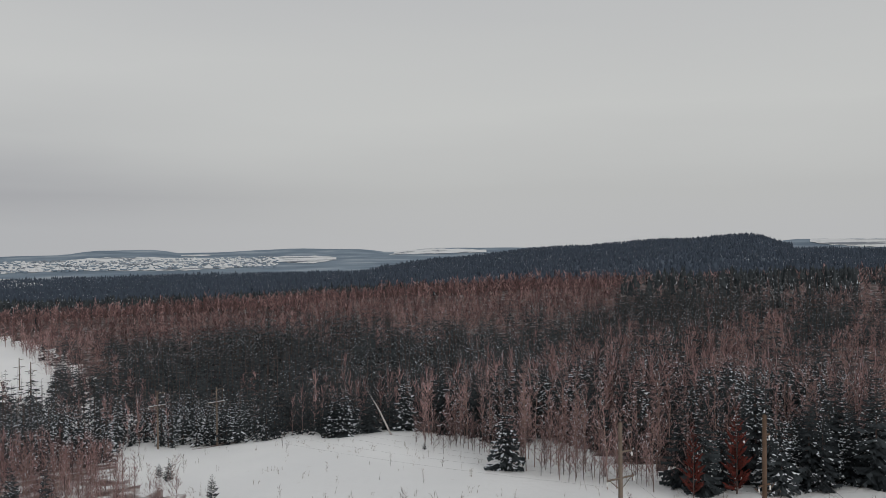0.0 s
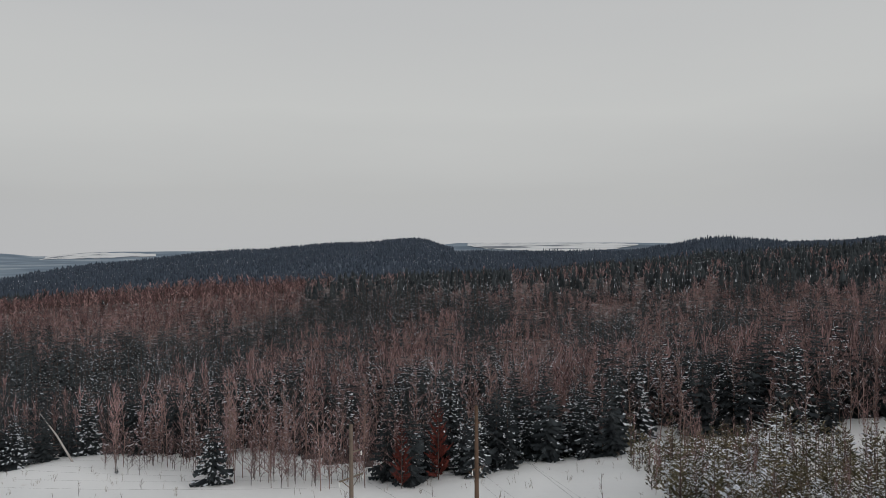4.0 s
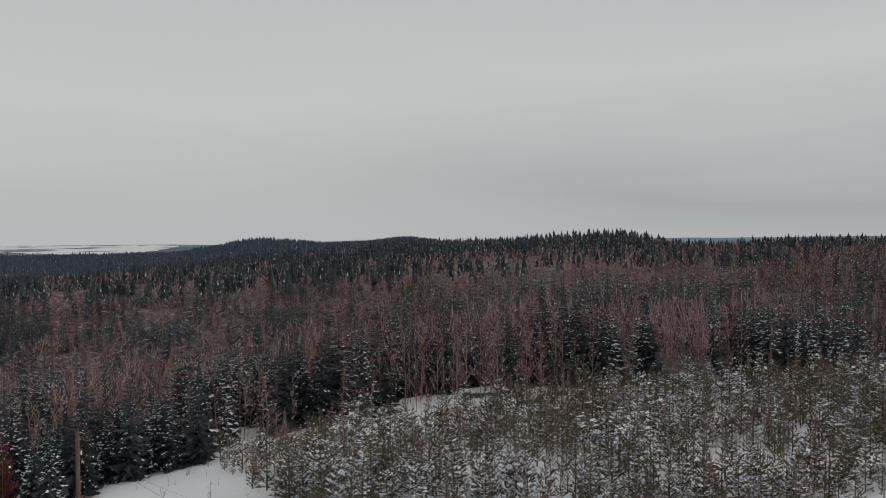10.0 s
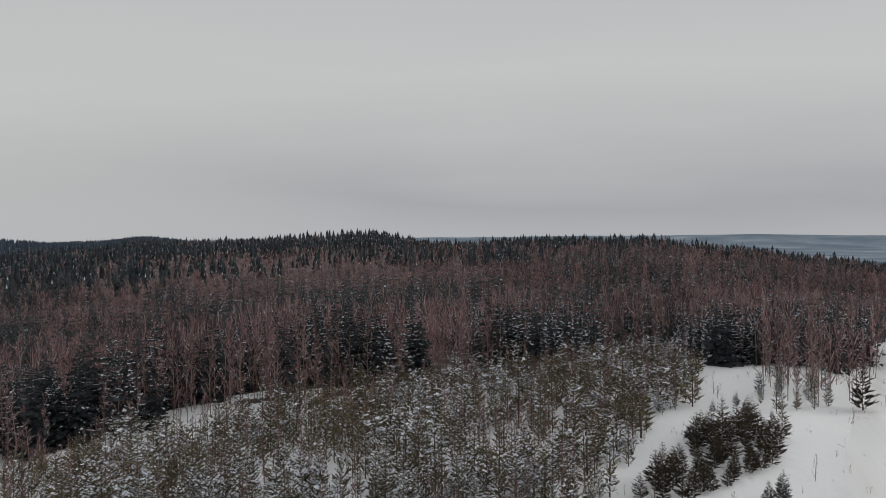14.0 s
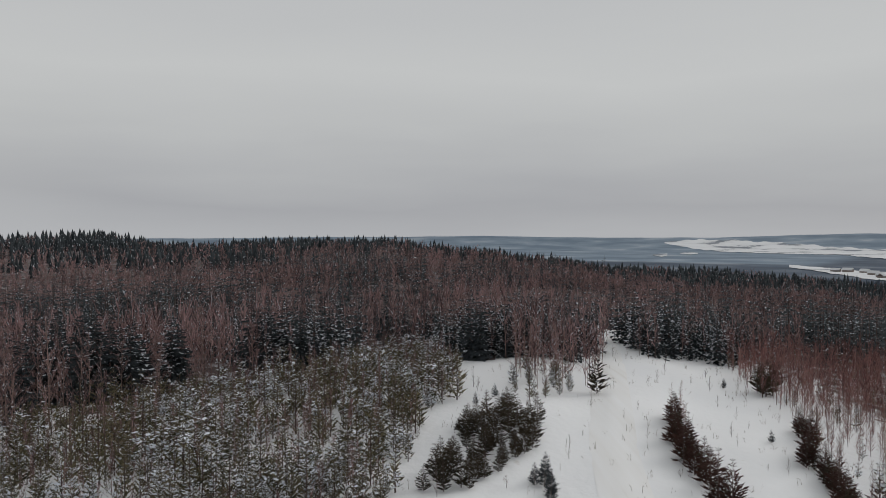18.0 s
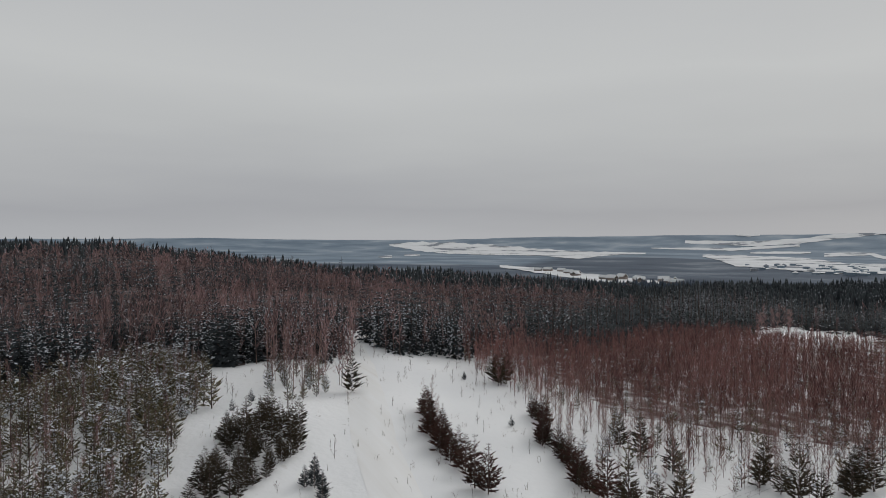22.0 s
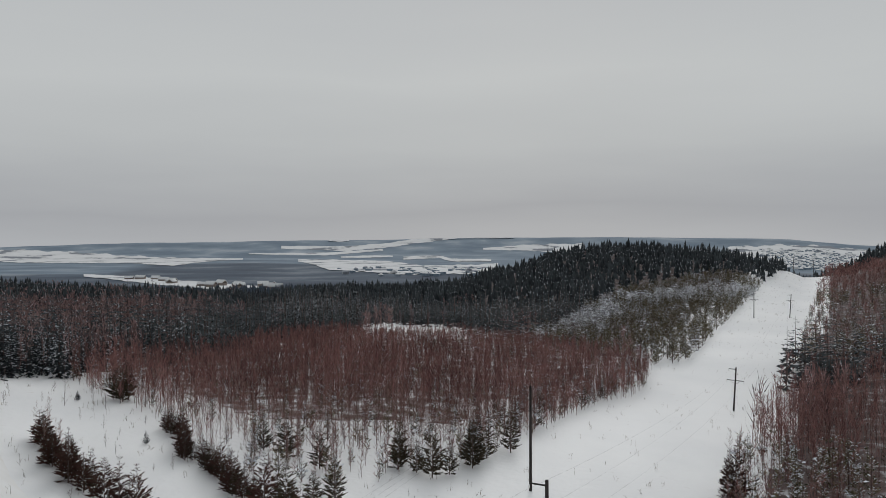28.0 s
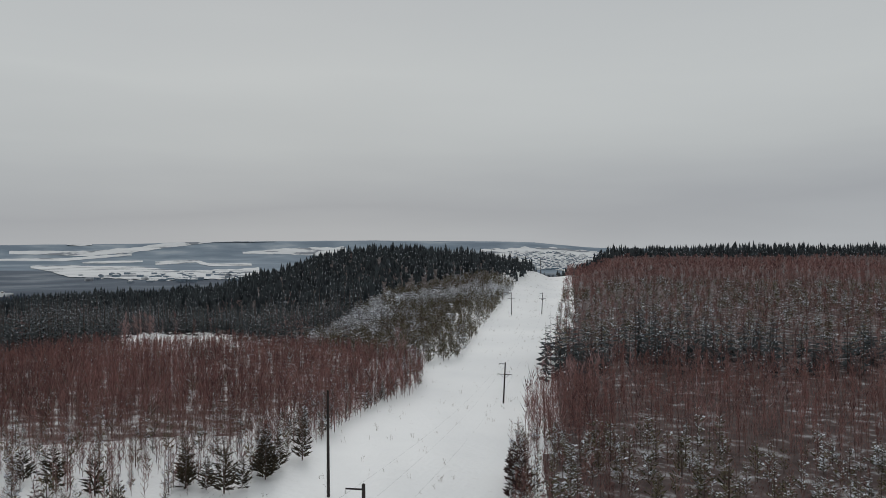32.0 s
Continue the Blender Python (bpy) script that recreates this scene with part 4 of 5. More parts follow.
x, y = rows_in(((12, -44), (16, -72), (20, -96), (25, -131), (30, -160), (20, -160), (10, -110), (2, -60)), 1.7, 0.8)
ok = ~is_open(x, y)
x, y = x[ok], y[ok]
size, turn = grow(x, y, 0.5)
stand("cut_brush", "low dense reddish brush at the edge of the cut", BIRCH_MID, RNG.integers(0, 7, len(x)), x, y, size * 0.5, turn, (BARK, RED_TWIGS, BRANCH_SNOW), size * 0.8)

# young birches on snow
x, y = rows_in(BIRCH_STAND, 1.55, 1.0)
ok = ~inside(STRIP, x, y) & (RNG.random(len(x)) < 0.85 * np.clip((np.hypot(x - CX, y - CY) - 62) / 42, 0.42, 1))
x, y = x[ok], y[ok]
size, turn = grow(x, y, 0.25)
size *= np.interp(np.hypot(x - CX, y - CY), (60, 100, 150, 185, 215), (0.55, 0.80, 0.80, 0.66, 0.5))
order = np.argsort(np.hypot(x - CX, y - CY))
near, rest = order[:290], order[290:]
models = [single("young_birch", "slender leafless young birch with reddish twigs, standing in snow", "young birches", s, RED_BIRCH) for s in BIRCH_NEAR]
plant(models, x[near], y[near], size[near])
stand("young_birch_wood", "dense stand of slender reddish young birches", BIRCH_MID, RNG.integers(0, 7, len(rest)), x[rest], y[rest], size[rest], turn[rest], RED_BIRCH, size[rest] * 1.2)
x, y = rows_in(BIRCH_STAND, 3.6, 0.8)
ok = ~inside(STRIP, x, y)
x, y = x[ok], y[ok]
size, turn = grow(x, y, 0.45)
size *= 1.05
stand("stand_undergrowth", "small snowy conifers under the young birches", PINE_MID, RNG.integers(0, 8, len(x)), x, y, size * 0.9, turn, YOUNG)

x, y = rows_in(BIRCH_STAND, 2.9, 0.7)
ok = ~inside(STRIP, x, y) & (np.hypot(x - CX, y - CY) > 62)
x, y = x[ok], y[ok]
size, turn = grow(x, y, 0.45)
stand("stand_brush", "low reddish brush under the young birches", BIRCH_MID, RNG.integers(0, 7, len(x)), x, y, size * 0.4, turn, (BARK, RED_TWIGS, BRANCH_SNOW), size * 0.7)

# frosted young trees on the flank of the hill
x, y = rows_in(HILL_THICKET, 3.0, 0.95)
size, turn = grow(x, y, 0.35)
h, r = heading(x, y), np.hypot(x - CX, y - CY)
band = abs(r - np.interp(h, (146, 156.7, 163), (195, 318, 395))) / 42
white = (patchy(x, y, 17, 5.0) * 0.5 + RNG.random(len(x)) * 0.5 > 0.25 + 0.5 * band) | (RNG.random(len(x)) < 0.06)
stand("hill_thicket", "frosted young trees on the flank of the hill", SNOWY_MID, RNG.integers(0, 5, white.sum()), x[white], y[white], size[white] * 1.1, turn[white], (BARK, FROST, BRANCH_SNOW), size[white] * 1.4)
white = ~white
stand("hill_brush", "brown leafless brush between the frosted trees", PINE_MID, RNG.integers(0, 5, white.sum()), x[white], y[white], size[white] * 1.5, turn[white], YOUNG, size[white] * 1.9)

# ---- conifers that stand on the open snow ----
def group(kind, label, name, shapes, mats, places, sizes, slim=1.0):
    x, y = np.array([p[0] for p in places], float), np.array([p[1] for p in places], float)
    plant([single(kind, label, name, s, mats) for s in shapes[:len(places)]], x, y, np.asarray(sizes, float), np.asarray(sizes, float) * slim)


PINE_ISLAND = ((48, 4.5), (57, 1.5), (66, -0.5), (71, -6), (69, -9.5), (61, -8), (50, -1))
x, y = rows_in(PINE_ISLAND, 1.5, 0.95)
group("dark_pine", "dark olive young pine in a clump on the snow", "pine clump", DARK_YOUNG, (BARK, DARK_PINE, BRANCH_SNOW), list(zip(x, y)), RNG.uniform(0.5, 0.92, len(x)), 1.2)
x, y = rows_in(((74, -9), (82, -8), (95, -10.5), (90, -20), (83, -17), (76, -12.5)), 2.2, 0.9)
group("snowy_pine", "young pine with snow at the edge of the clearing", "pines at the clearing edge", PINE_NEAR, YOUNG, list(zip(x, y)), RNG.uniform(0.7, 1.15, len(x)))
x, y = rows_in(((49, -6.5), (52, -4.5), (54, -7), (51, -8.5)), 1.5, 1.0)
group("small_dark_spruce", "small dark spruce on open snow", "small spruces", DARK_YOUNG, (BARK, NEEDLES, BRANCH_SNOW), list(zip(x, y)), RNG.uniform(0.55, 0.8, len(x)))
ROW_A = [(74.5, -26.2), (72, -25.4), (69.6, -24.6), (67.2, -23.9), (66, -23.2), (64.5, -24), (62.6, -23.2), (61.2, -22.2), (60.6, -24), (58.6, -22.2), (55.6, -22.4), (51.3, -21.2), (49.4, -21.6)]
ROW_B = [(74.5, -41.2), (72.4, -40.4), (70.4, -40.6), (68, -39), (66, -37.6), (64, -36.4), (62.3, -35.2), (61, -36.4), (58.5, -35), (56.6, -34.6), (54.8, -34), (52.5, -33.4), (50.6, -32), (48.6, -31.8), (46.4, -32.2), (45, -34)]
FRONT = [(42, -51.3), (41.4, -53.6), (44.2, -51.4), (41.1, -57.6), (42.2, -58.8), (41.6, -66.6), (42.4, -62.4), (46.2, -50.7), (47.6, -52.7), (44.9, -33.4), (44.1, -36), (43.1, -37.8), (52.3, -44.9), (57, -44.5), (61.7, -45.3), (92.3, -46.4), (95, -47), (93.5, -48), (100.5, -52)]
group("row_spruce", "dark brown-green young spruce in a row across the snow", "spruce rows", DARK_YOUNG, (BARK, mottled("rusty_spruce_needles", (0.030, 0.016, 0.013), (0.088, 0.042, 0.032)), BRANCH_SNOW),
      ROW_A + ROW_B, RNG.uniform(0.8, 1.35, len(ROW_A) + len(ROW_B)), 1.15)
BETWEEN = [((a[0] + b[0]) / 2 + 0.3, (a[1] + b[1]) / 2 - 0.3) for row in (ROW_A, ROW_B) for a, b in zip(row, row[1:])]
group("low_row_spruce", "low brown-green spruce between taller ones of the row", "spruce rows", DARK_YOUNG[:3], (BARK, DARK_PINE, BRANCH_SNOW), BETWEEN, RNG.uniform(0.5, 0.9, len(BETWEEN)), 1.3)
group("front_spruce", "young dark spruce before the birches on the snow", "spruces before the birches", DARK_YOUNG, (BARK, DARK_PINE, BRANCH_SNOW), FRONT, RNG.uniform(1.05, 1.55, len(FRONT)), 1.1)
u = np.linspace(0, 1, 56)
x = np.interp(u, (0, 0.25, 0.5, 0.75, 1), (43, 46, 52.5, 56, 62)) + RNG.uniform(0.5, 7, 56)
y = np.interp(u, (0, 0.25, 0.5, 0.75, 1), (-62, -86, -114, -138, -166)) + RNG.normal(size=56)
ok = ~is_open(x, y)
group("cut_edge_pine", "young dark conifer with some snow at the edge of the birches", "conifers along the cut", [PINE_NEAR[k] for k in (1, 3, 4, 6)], (BARK, DARK_PINE, BRANCH_SNOW), list(zip(x[ok], y[ok])), RNG.uniform(0.9, 1.5, int(ok.sum())), 1.3)
group("lone_pine", "lone dark pine beside the snowy track", "lone conifers", DARK_YOUNG[:1], (BARK, DARK_PINE, BRANCH_SNOW), [(82.5, -19.6)], [1.45])
group("cut_spruce", "dark reddish spruce at the edge of the cut", "spruces beside the cut", DARK_YOUNG, (BARK, mottled("reddish_dark_needles", (0.022, 0.014, 0.012), (0.060, 0.034, 0.028)), BRANCH_SNOW),
      [(15.4, -68), (16.8, -70.6), (14.6, -66.2), (15.6, -64.4), (17.4, -73), (14.0, -62.8), (18.4, -76)], (1.7, 1.5, 1.6, 0.9, 0.9, 1.2, 0.7), 0.85)
group("field_spruce", "small dark spruce on the snowy field", "spruces on the field", DARK_YOUNG[:4], (BARK, NEEDLES, BRANCH_SNOW),
      [(-33.2, 92.3), (-35.2, 94.6), (-25.1, 82.6), (-2.6, 97), (69.6, -35.4), (77, -6), (74, -3.4), (74.8, -6.6), (96.5, -42.2), (98, -43)], (0.75, 0.55, 0.8, 0.3, 0.42, 0.5, 0.42, 0.35, 0.4, 0.35))
group("rust_spruce", "dead spruce with rust-red needles at the forest edge", "dead spruces", DARK_YOUNG[:2], (BARK, RUST, BRANCH_SNOW), [(21.8, 67.4), (25.9, 68.2)], (1.9, 2.4), 0.55)

# ---- saplings and dry stalks on the snow ----
x, y = rows_in(CLEARING, 5.2, 0.5)
x2, y2 = rows_in(FIELD, 7.0, 0.35)
ok = heading(x2, y2) > -30
x, y = np.concatenate([x, x2[ok]]), np.concatenate([y, y2[ok]])
ok = np.hypot(x - CX, y - CY) > 45
x, y = x[ok][:150], y[ok][:150]
models = [single("sapling", "thin leafless sapling on the snow", "saplings", s, (BARK, TWIGS, BRANCH_SNOW)) for s in SAPLING]
plant(models, x, y, RNG.uniform(0.35, 0.9, len(x)))
x, y = rows_in(((66, -23), (76, -26), (77, -28), (67, -25.5)), 1.6, 1.0)
plant([single("row_birch", "bare young birch in the spruce row", "saplings in the row", s, RED_BIRCH) for s in BIRCH_NEAR[:3]], x, y, RNG.uniform(0.5, 0.75, len(x)))


def stalks():
    s = Shape()
    xs, ys = [], []
    for poly, step, keep in ((FIELD, 2.2, 0.5), (CLEARING, 2.2, 0.55), (SOUTH_CUT, 3.2, 0.45), (BIRCH_STAND, 2.5, 0.5)):
        x, y = rows_in(poly, step, keep - 0.2, 0.35, 8.0)
        xs.append(x)
        ys.append(y)
    x, y = np.concatenate(xs), np.concatenate(ys)
    z = land(x, y)
    for k in range(len(x)):
        for q in range(RNG.integers(1, 5)):
            o = np.array([x[k], y[k], z[k] - 0.02]) + (*RNG.normal(size=2) * 0.25, 0)
            t = o + (*RNG.normal(size=2) * 0.12, RNG.uniform(0.25, 0.9))
            sliver(s, o, t, 0.022, RNG)
            for b in range(2):
                sliver(s, o + (t - o) * RNG.uniform(0.5, 0.9), t + RNG.normal(size=3) * (0.14, 0.14, 0.06), 0.014, RNG)
    v, f = s.arrays()
    tagged(new("dry_stalks", mesh_from("dry_stalks", v, f, [STALK])), "dry weed stalks that stick out of the snow", "weeds", kind="stuff")


stalks()

# tall dark spruces and bushes that stand out along the forest edge
TALL = [(43.3, 64.2), (45.6, 67), (41.6, 68.6), (47, 70), (55.4, 64.5), (57.8, 63.4), (58.6, 61.6), (61, 62.5), (62, 58.4), (63.5, 60.5), (66, 63), (60, 67), (64, 70), (90, 50.7), (88.5, 37.4), (86, 42), (93, 57.8)]
group("tall_spruce", "tall dark spruce standing out at the forest edge", "tall edge spruces", SPRUCE_NEAR, MATURE, TALL, RNG.uniform(0.95, 1.22, len(TALL)), 1.1)
for bank in BANKS:
    x, y = rows_in(bank, 3.4, 0.9)
    ok = ~is_open(x, y)
    x, y = x[ok], y[ok]
    group("bank_spruce", "snow-laden spruce at the end of the clearing", "spruces round the clearing", [SPRUCE_NEAR[k] for k in (2, 5, 1)], MATURE, list(zip(x, y)), RNG.uniform(0.6, 1.0, len(x)), 1.15)
u = np.linspace(0, 1, 84)
x = np.interp(u, (0, 0.3, 0.7, 1), (-2, 6, 14, 24)) + RNG.normal(size=84) * 1.4
y = np.interp(u, (0, 0.3, 0.7, 1), (99, 88, 74, 69.5)) + RNG.uniform(0, 6, 84)
group("edge_shrub", "leafless brown shrub with many stems at the field edge", "edge shrubs", BARE_NEAR, (BARK, TWIGS, BRANCH_SNOW), list(zip(x, y)), RNG.uniform(0.3, 0.68, 84), 1.3)
group("broad_bare_tree", "broad leafless tree with spreading limbs above the thicket", "broad bare trees", BARE_NEAR[2:4], BARE, [(51, 62.5), (49, 59)], (0.85, 0.6), 1.9)


# the track over the snow: a faint, packed, slightly stained strip
TRACK, _n, _l, _b = material("packed_snow", 0.6)
_geo = _n.new("ShaderNodeNewGeometry")
_map = _n.new("ShaderNodeMapping")
_map.inputs["Rotation"].default_value = (0, 0, radians(15))
_map.inputs["Scale"].default_value = (0.05, 0.7, 0.0)
_l.new(_geo.outputs["Position"], _map.inputs[0])
_r = ramp_node(_n, _l, noise_node(_n, _l, 1.0, 5, _map.outputs[0]).outputs[0], ((0.3, (0.845, 0.85, 0.85)), (0.62, (0.80, 0.795, 0.78)), (0.78, (0.70, 0.68, 0.645))))
_l.new(_r.outputs[0], _b.inputs["Base Color"])


def track():
    u = np.linspace(0, 1, 90)
    x = np.interp(u, (0, 0.35, 0.75, 1), (30, 62, 104, 138))
    y = np.interp(u, (0, 0.35, 0.75, 1), (-9, -15.5, -27.5, -36))
    side = np.stack([-np.gradient(y), np.gradient(x)], 1)
    side /= np.linalg.norm(side, axis=1)[:, None]
    across = np.linspace(-2.4, 2.4, 9)
    px, py = x[:, None] + side[:, :1] * across, y[:, None] + side[:, 1:] * across
    rut = -0.07 * np.exp(-((np.abs(across) - 1.0) / 0.4) ** 2)
    v = np.stack([px, py, land(px, py) + 0.10 + rut - 0.09 * (np.abs(across) / 2.4) ** 2], -1).reshape(-1, 3)
    i, j = [c.ravel() for c in np.meshgrid(np.arange(89), np.arange(8), indexing="ij")]
    f = np.stack([i * 9 + j, (i + 1) * 9 + j, (i + 1) * 9 + j + 1, i * 9 + j + 1], 1)
    tagged(new("track", mesh_from("track", v, f[:, ::-1], [TRACK], None, True)), "packed snow track across the clearing", "track", kind="structure")


track()

# ---- power line ----
def part(name, shape, mat, parent, label=""):
    v, f = shape.arrays()
    ob = new(name, mesh_from(name, v, f, [mat]))
    ob.parent = parent
    return tagged(ob, label)


def lathe(s, at, profile, sides=8):
    """A turned form: (height, radius) from the bottom up."""
    for (z0, r0), (z1, r1) in zip(profile, profile[1:]):
        rod(s, np.array(at) + (0, 0, z0), np.array(at) + (0, 0, z1), r0, r1, sides)


def pole(x, y, tall, across, wood, label, lean=(0, 0), arms=True, drops=(0.35, 2.4), half=1.45):
    """A wooden pole: post, one-sided bracket, cross-arm and hanging insulators."""
    top = tagged(new("power_pole"), label, "pole", "power poles")
    top.matrix_basis = pose(x, y, float(land(x, y)) - 0.1, lean[0], lean[1], 0)
    s = Shape()
    rod(s, (0, 0, -0.6), (0, 0, tall), 0.17, 0.12, 9)
    rod(s, (0, 0, tall), (0, 0, tall + 0.05), 0.12, 0.03, 9)
    part("post", s, wood, top)
    if arms:
        c, sn = math.cos(radians(across)), math.sin(radians(across))
        d = np.array([c, sn, 0])
        hangs = []
        for name, z, a, b in (("bracket", tall - drops[0], 0.0, half * 0.86), ("crossarm", tall - drops[1], -half, half)):
            s = Shape()
            rod(s, d * a + (0, 0, z), d * b + (0, 0, z), 0.065, 0.06, 4)
            if name == "crossarm":
                rod(s, d * 0.9 + (0, 0, z), (0, 0, z - 0.75), 0.03, 0.03, 4)
                rod(s, d * -0.9 + (0, 0, z), (0, 0, z - 0.75), 0.03, 0.03, 4)
                hangs += [d * a + (0, 0, z), d * b + (0, 0, z)]
            else:
                hangs.append(d * b + (0, 0, z))
            arm = part(name, s, wood, top)
            if name == "crossarm" and wood is WOOD and y > 100:
                s = Shape()
                v = np.array([d * 1.45 * q + np.cross(d, (0, 0, 1)) * w * 0.07 + (0, 0, z + 0.075) for q, w in ((-1, -1), (1, -1), (1, 1), (-1, 1))])
                s.add(np.concatenate([v, v + (0, 0, 0.05)]), [(4, 5, 6), (4, 6, 7), (0, 1, 5), (0, 5, 4), (1, 2, 6), (1, 6, 5), (2, 3, 7), (2, 7, 6), (3, 0, 4), (3, 4, 7)])
                part("snow_cap", s, BRANCH_SNOW, top, "thin ridge of snow on the crossarm")
        for p in hangs:
            s = Shape()
            lathe(s, p, ((-0.36, 0.02), (-0.32, 0.06), (-0.26, 0.03), (-0.23, 0.06), (-0.18, 0.03), (-0.15, 0.06), (-0.10, 0.02), (0.0, 0.02)))
            part("insulator", s, CERAMIC, top, "white ceramic hanging insulator")
        return [top.matrix_basis @ Vector(p + (0, 0, -0.36)) for p in hangs]
    return [top.matrix_basis @ Vector((0, 0, tall - 0.4))] * 3


EAST = [pole(*a) for a in (
    (-110, 205, 9, 45, WOOD, "grey wooden pole far down the snowy cut"),
    (-47, 126, 9.6, 42, WOOD, "grey wooden pole with snowy crossarm at the field edge"),
    (10.75, 47.1, 10.1, 30, WOOD, "weathered grey wooden pole with crossarm before the forest", (0, 0), True, (1.8, 3.4), 1.1),
    (32.3, -55.2, 10.9, 8, DARK_WOOD, "dark wooden pole beside the young birches", (0, 0), False),
    (70, -289, 9.4, 12, DARK_WOOD, "dark wooden pole far up the snowy cut"),
    (116, -574, 12, 12, DARK_WOOD, "dark wooden pole near the crest of the cut"))]
WEST = [pole(*a) for a in (
    (-118, 214, 9, 45, WOOD, "grey wooden pole far down the snowy cut"),
    (-37, 125, 9.6, 42, WOOD, "brown wooden pole with crossarm at the field edge"),
    (19.0, 45.7, 9.3, 30, POLE_BROWN, "brown wooden pole with short brackets before the spruces", (0, 0), True, (1.2, 4.2), 0.5),
    (17.5, -31.5, 8.6, 8, DARK_WOOD, "dark wooden pole with bracket on open snow"),
    (33.5, -132, 8.2, 12, DARK_WOOD, "leaning dark wooden pole with crossarms in the cut", (0, -3)),
    (60, -301, 9, 12, DARK_WOOD, "dark wooden pole far up the snowy cut", (0, -3)),
    (106, -590, 12, 12, DARK_WOOD, "dark wooden pole near the crest of the cut"))]


def wires(line, label):
    top = tagged(new("power_line"), label, "wire", "power lines")
    top.matrix_basis = pose(*line[2][0])
    base = Vector(line[2][0])
    for a, b in zip(line, line[1:]):
        for p, q in zip(a, b):
            s = Shape()
            sag = 0.012 * (q - p).length
            u = np.linspace(0, 1, 13)[:, None]
            a, b = np.array(p - base), np.array(q - base)
            mid = a + (b - a) * u - 4 * sag * u * (1 - u) * np.array((0, 0, 1.0))
            side = np.cross(b - a, (0, 0, 1))
            side = side / np.linalg.norm(side) * 0.004
            ring = np.stack([mid + side, mid - side, mid + (0, 0, 0.006)], 1).reshape(-1, 3)
            k, j = [c.ravel() for c in np.meshgrid(np.arange(12), np.arange(3), indexing="ij")]
            m = k * 3 + (j + 1) % 3
            s.add(ring, np.concatenate([np.stack([k * 3 + j, m, m + 3], 1), np.stack([k * 3 + j, m + 3, k * 3 + j + 3], 1)]))
            part("wire", s, WIRE, top)


wires(EAST, "slack grey wires between the poles")
wires(WEST, "slack grey wires between the poles")
s = Shape()
rod(s, (0, 0, 0), (9, -6, -8), 0.008, 0.008, 3)
stay = tagged(new("pole_stay"), "thin wire stay of the brown pole", "wire")
stay.matrix_basis = pose(19.1, 45.7, float(land(19.0, 45.7)) + 8.0)
part("stay_wire", s, WIRE, stay)

# leaning dead trunk at the edge of the field
log = tagged(new("leaning_trunk"), "pale bare trunk that leans on the forest edge", "tree")
log.matrix_basis = pose(-7.5, 110, float(land(-7.5, 110)))
s = Shape()
rod(s, (0, 0, -0.3), (-2.2, 4.2, 2.7), 0.15, 0.12, 7)
rod(s, (-2.2, 4.2, 2.7), (-4.4, 8.4, 4.9), 0.12, 0.06, 7)
part("trunk", s, mottled("pale_dead_wood", (0.30, 0.28, 0.26), (0.52, 0.49, 0.47), scale=1.0), log)
for u, a in ((0.5, 1.0), (0.65, -0.8), (0.8, 0.6), (0.92, -0.5)):
    s = Shape()
    p = np.array((-4.4, 8.4, 5.0)) * u
    rod(s, p, p + (a, 0.6, 0.9), 0.03, 0.008, 4)
    part("branch_stub", s, BARK, log)

# ---- far country: snow fields, villages ----
def snow_field(stations, seed):
    """An open field far off: for each heading, its near and its far side; the woods fray its edge."""
    h, r0, r1 = np.array(stations).T
    nh, nr = max(40, int((h[-1] - h[0]) * 18)), 8
    hs = np.linspace(h[0], h[-1], nh)
    a, b = np.interp(hs, h, r0), np.interp(hs, h, r1)
    fray = np.minimum(0.035 * (b - a), 22)
    a = a + fray * (np.sin(hs * 3.1 + seed) + np.sin(hs * 7.3 + 2 * seed))
    b = b - fray * (np.sin(hs * 2.7 + 3 * seed) + np.sin(hs * 6.1 + seed))
    rr = a[:, None] + (b - a)[:, None] * np.linspace(0, 1, nr)
    hh = np.repeat(hs[:, None], nr, 1)
    x, y = CX + rr * np.sin(np.radians(hh)), CY + rr * np.cos(np.radians(hh))
    v = np.stack([x, y, land(x, y) + 1.5], -1).reshape(-1, 3)
    i, j = [c.ravel() for c in np.meshgrid(np.arange(nh - 1), np.arange(nr - 1), indexing="ij")]
    f = np.stack([i * nr + j, i * nr + j + 1, (i + 1) * nr + j + 1, (i + 1) * nr + j], 1)
    ob = new("snow_field", mesh_from("snow_field", v, f[:, ::-1], [FAR_SNOW]))
    tagged(ob, "far open snow field among woods", "field", kind="structure")


VALLEY_FIELDS = (
    ((110.5, 4390, 4455), (112.1, 4089, 4584), (114.5, 3730, 4572), (118.0, 3512, 4379), (121.7, 3390, 4112), (124.3, 2912, 3977), (127.3, 3665, 3909), (129.2, 3761, 3875)),
    ((109.7, 3091, 3259), (110.3, 2938, 3349), (110.7, 3011, 3348)),
    ((111.6, 3347, 3546), (112.2, 3255, 3599), (112.8, 3346, 3546)),
    ((118.7, 2103, 2265), (122.5, 1694, 2006), (126.2, 1339, 1717), (129.0, 1316, 1515), (131.3, 1294, 1408)),
    ((133.1, 3422, 3742), (135.3, 2360, 3741), (139.4, 2100, 3438), (142.2, 1979, 2757), (146.2, 2086, 2868), (147.8, 2350, 3057)),
    ((131.9, 4389, 4499), (136.5, 4262, 4464), (139.3, 4383, 4560), (141.4, 4521, 4678), (144.8, 4690, 4770), (149.0, 4700, 4790)),
)
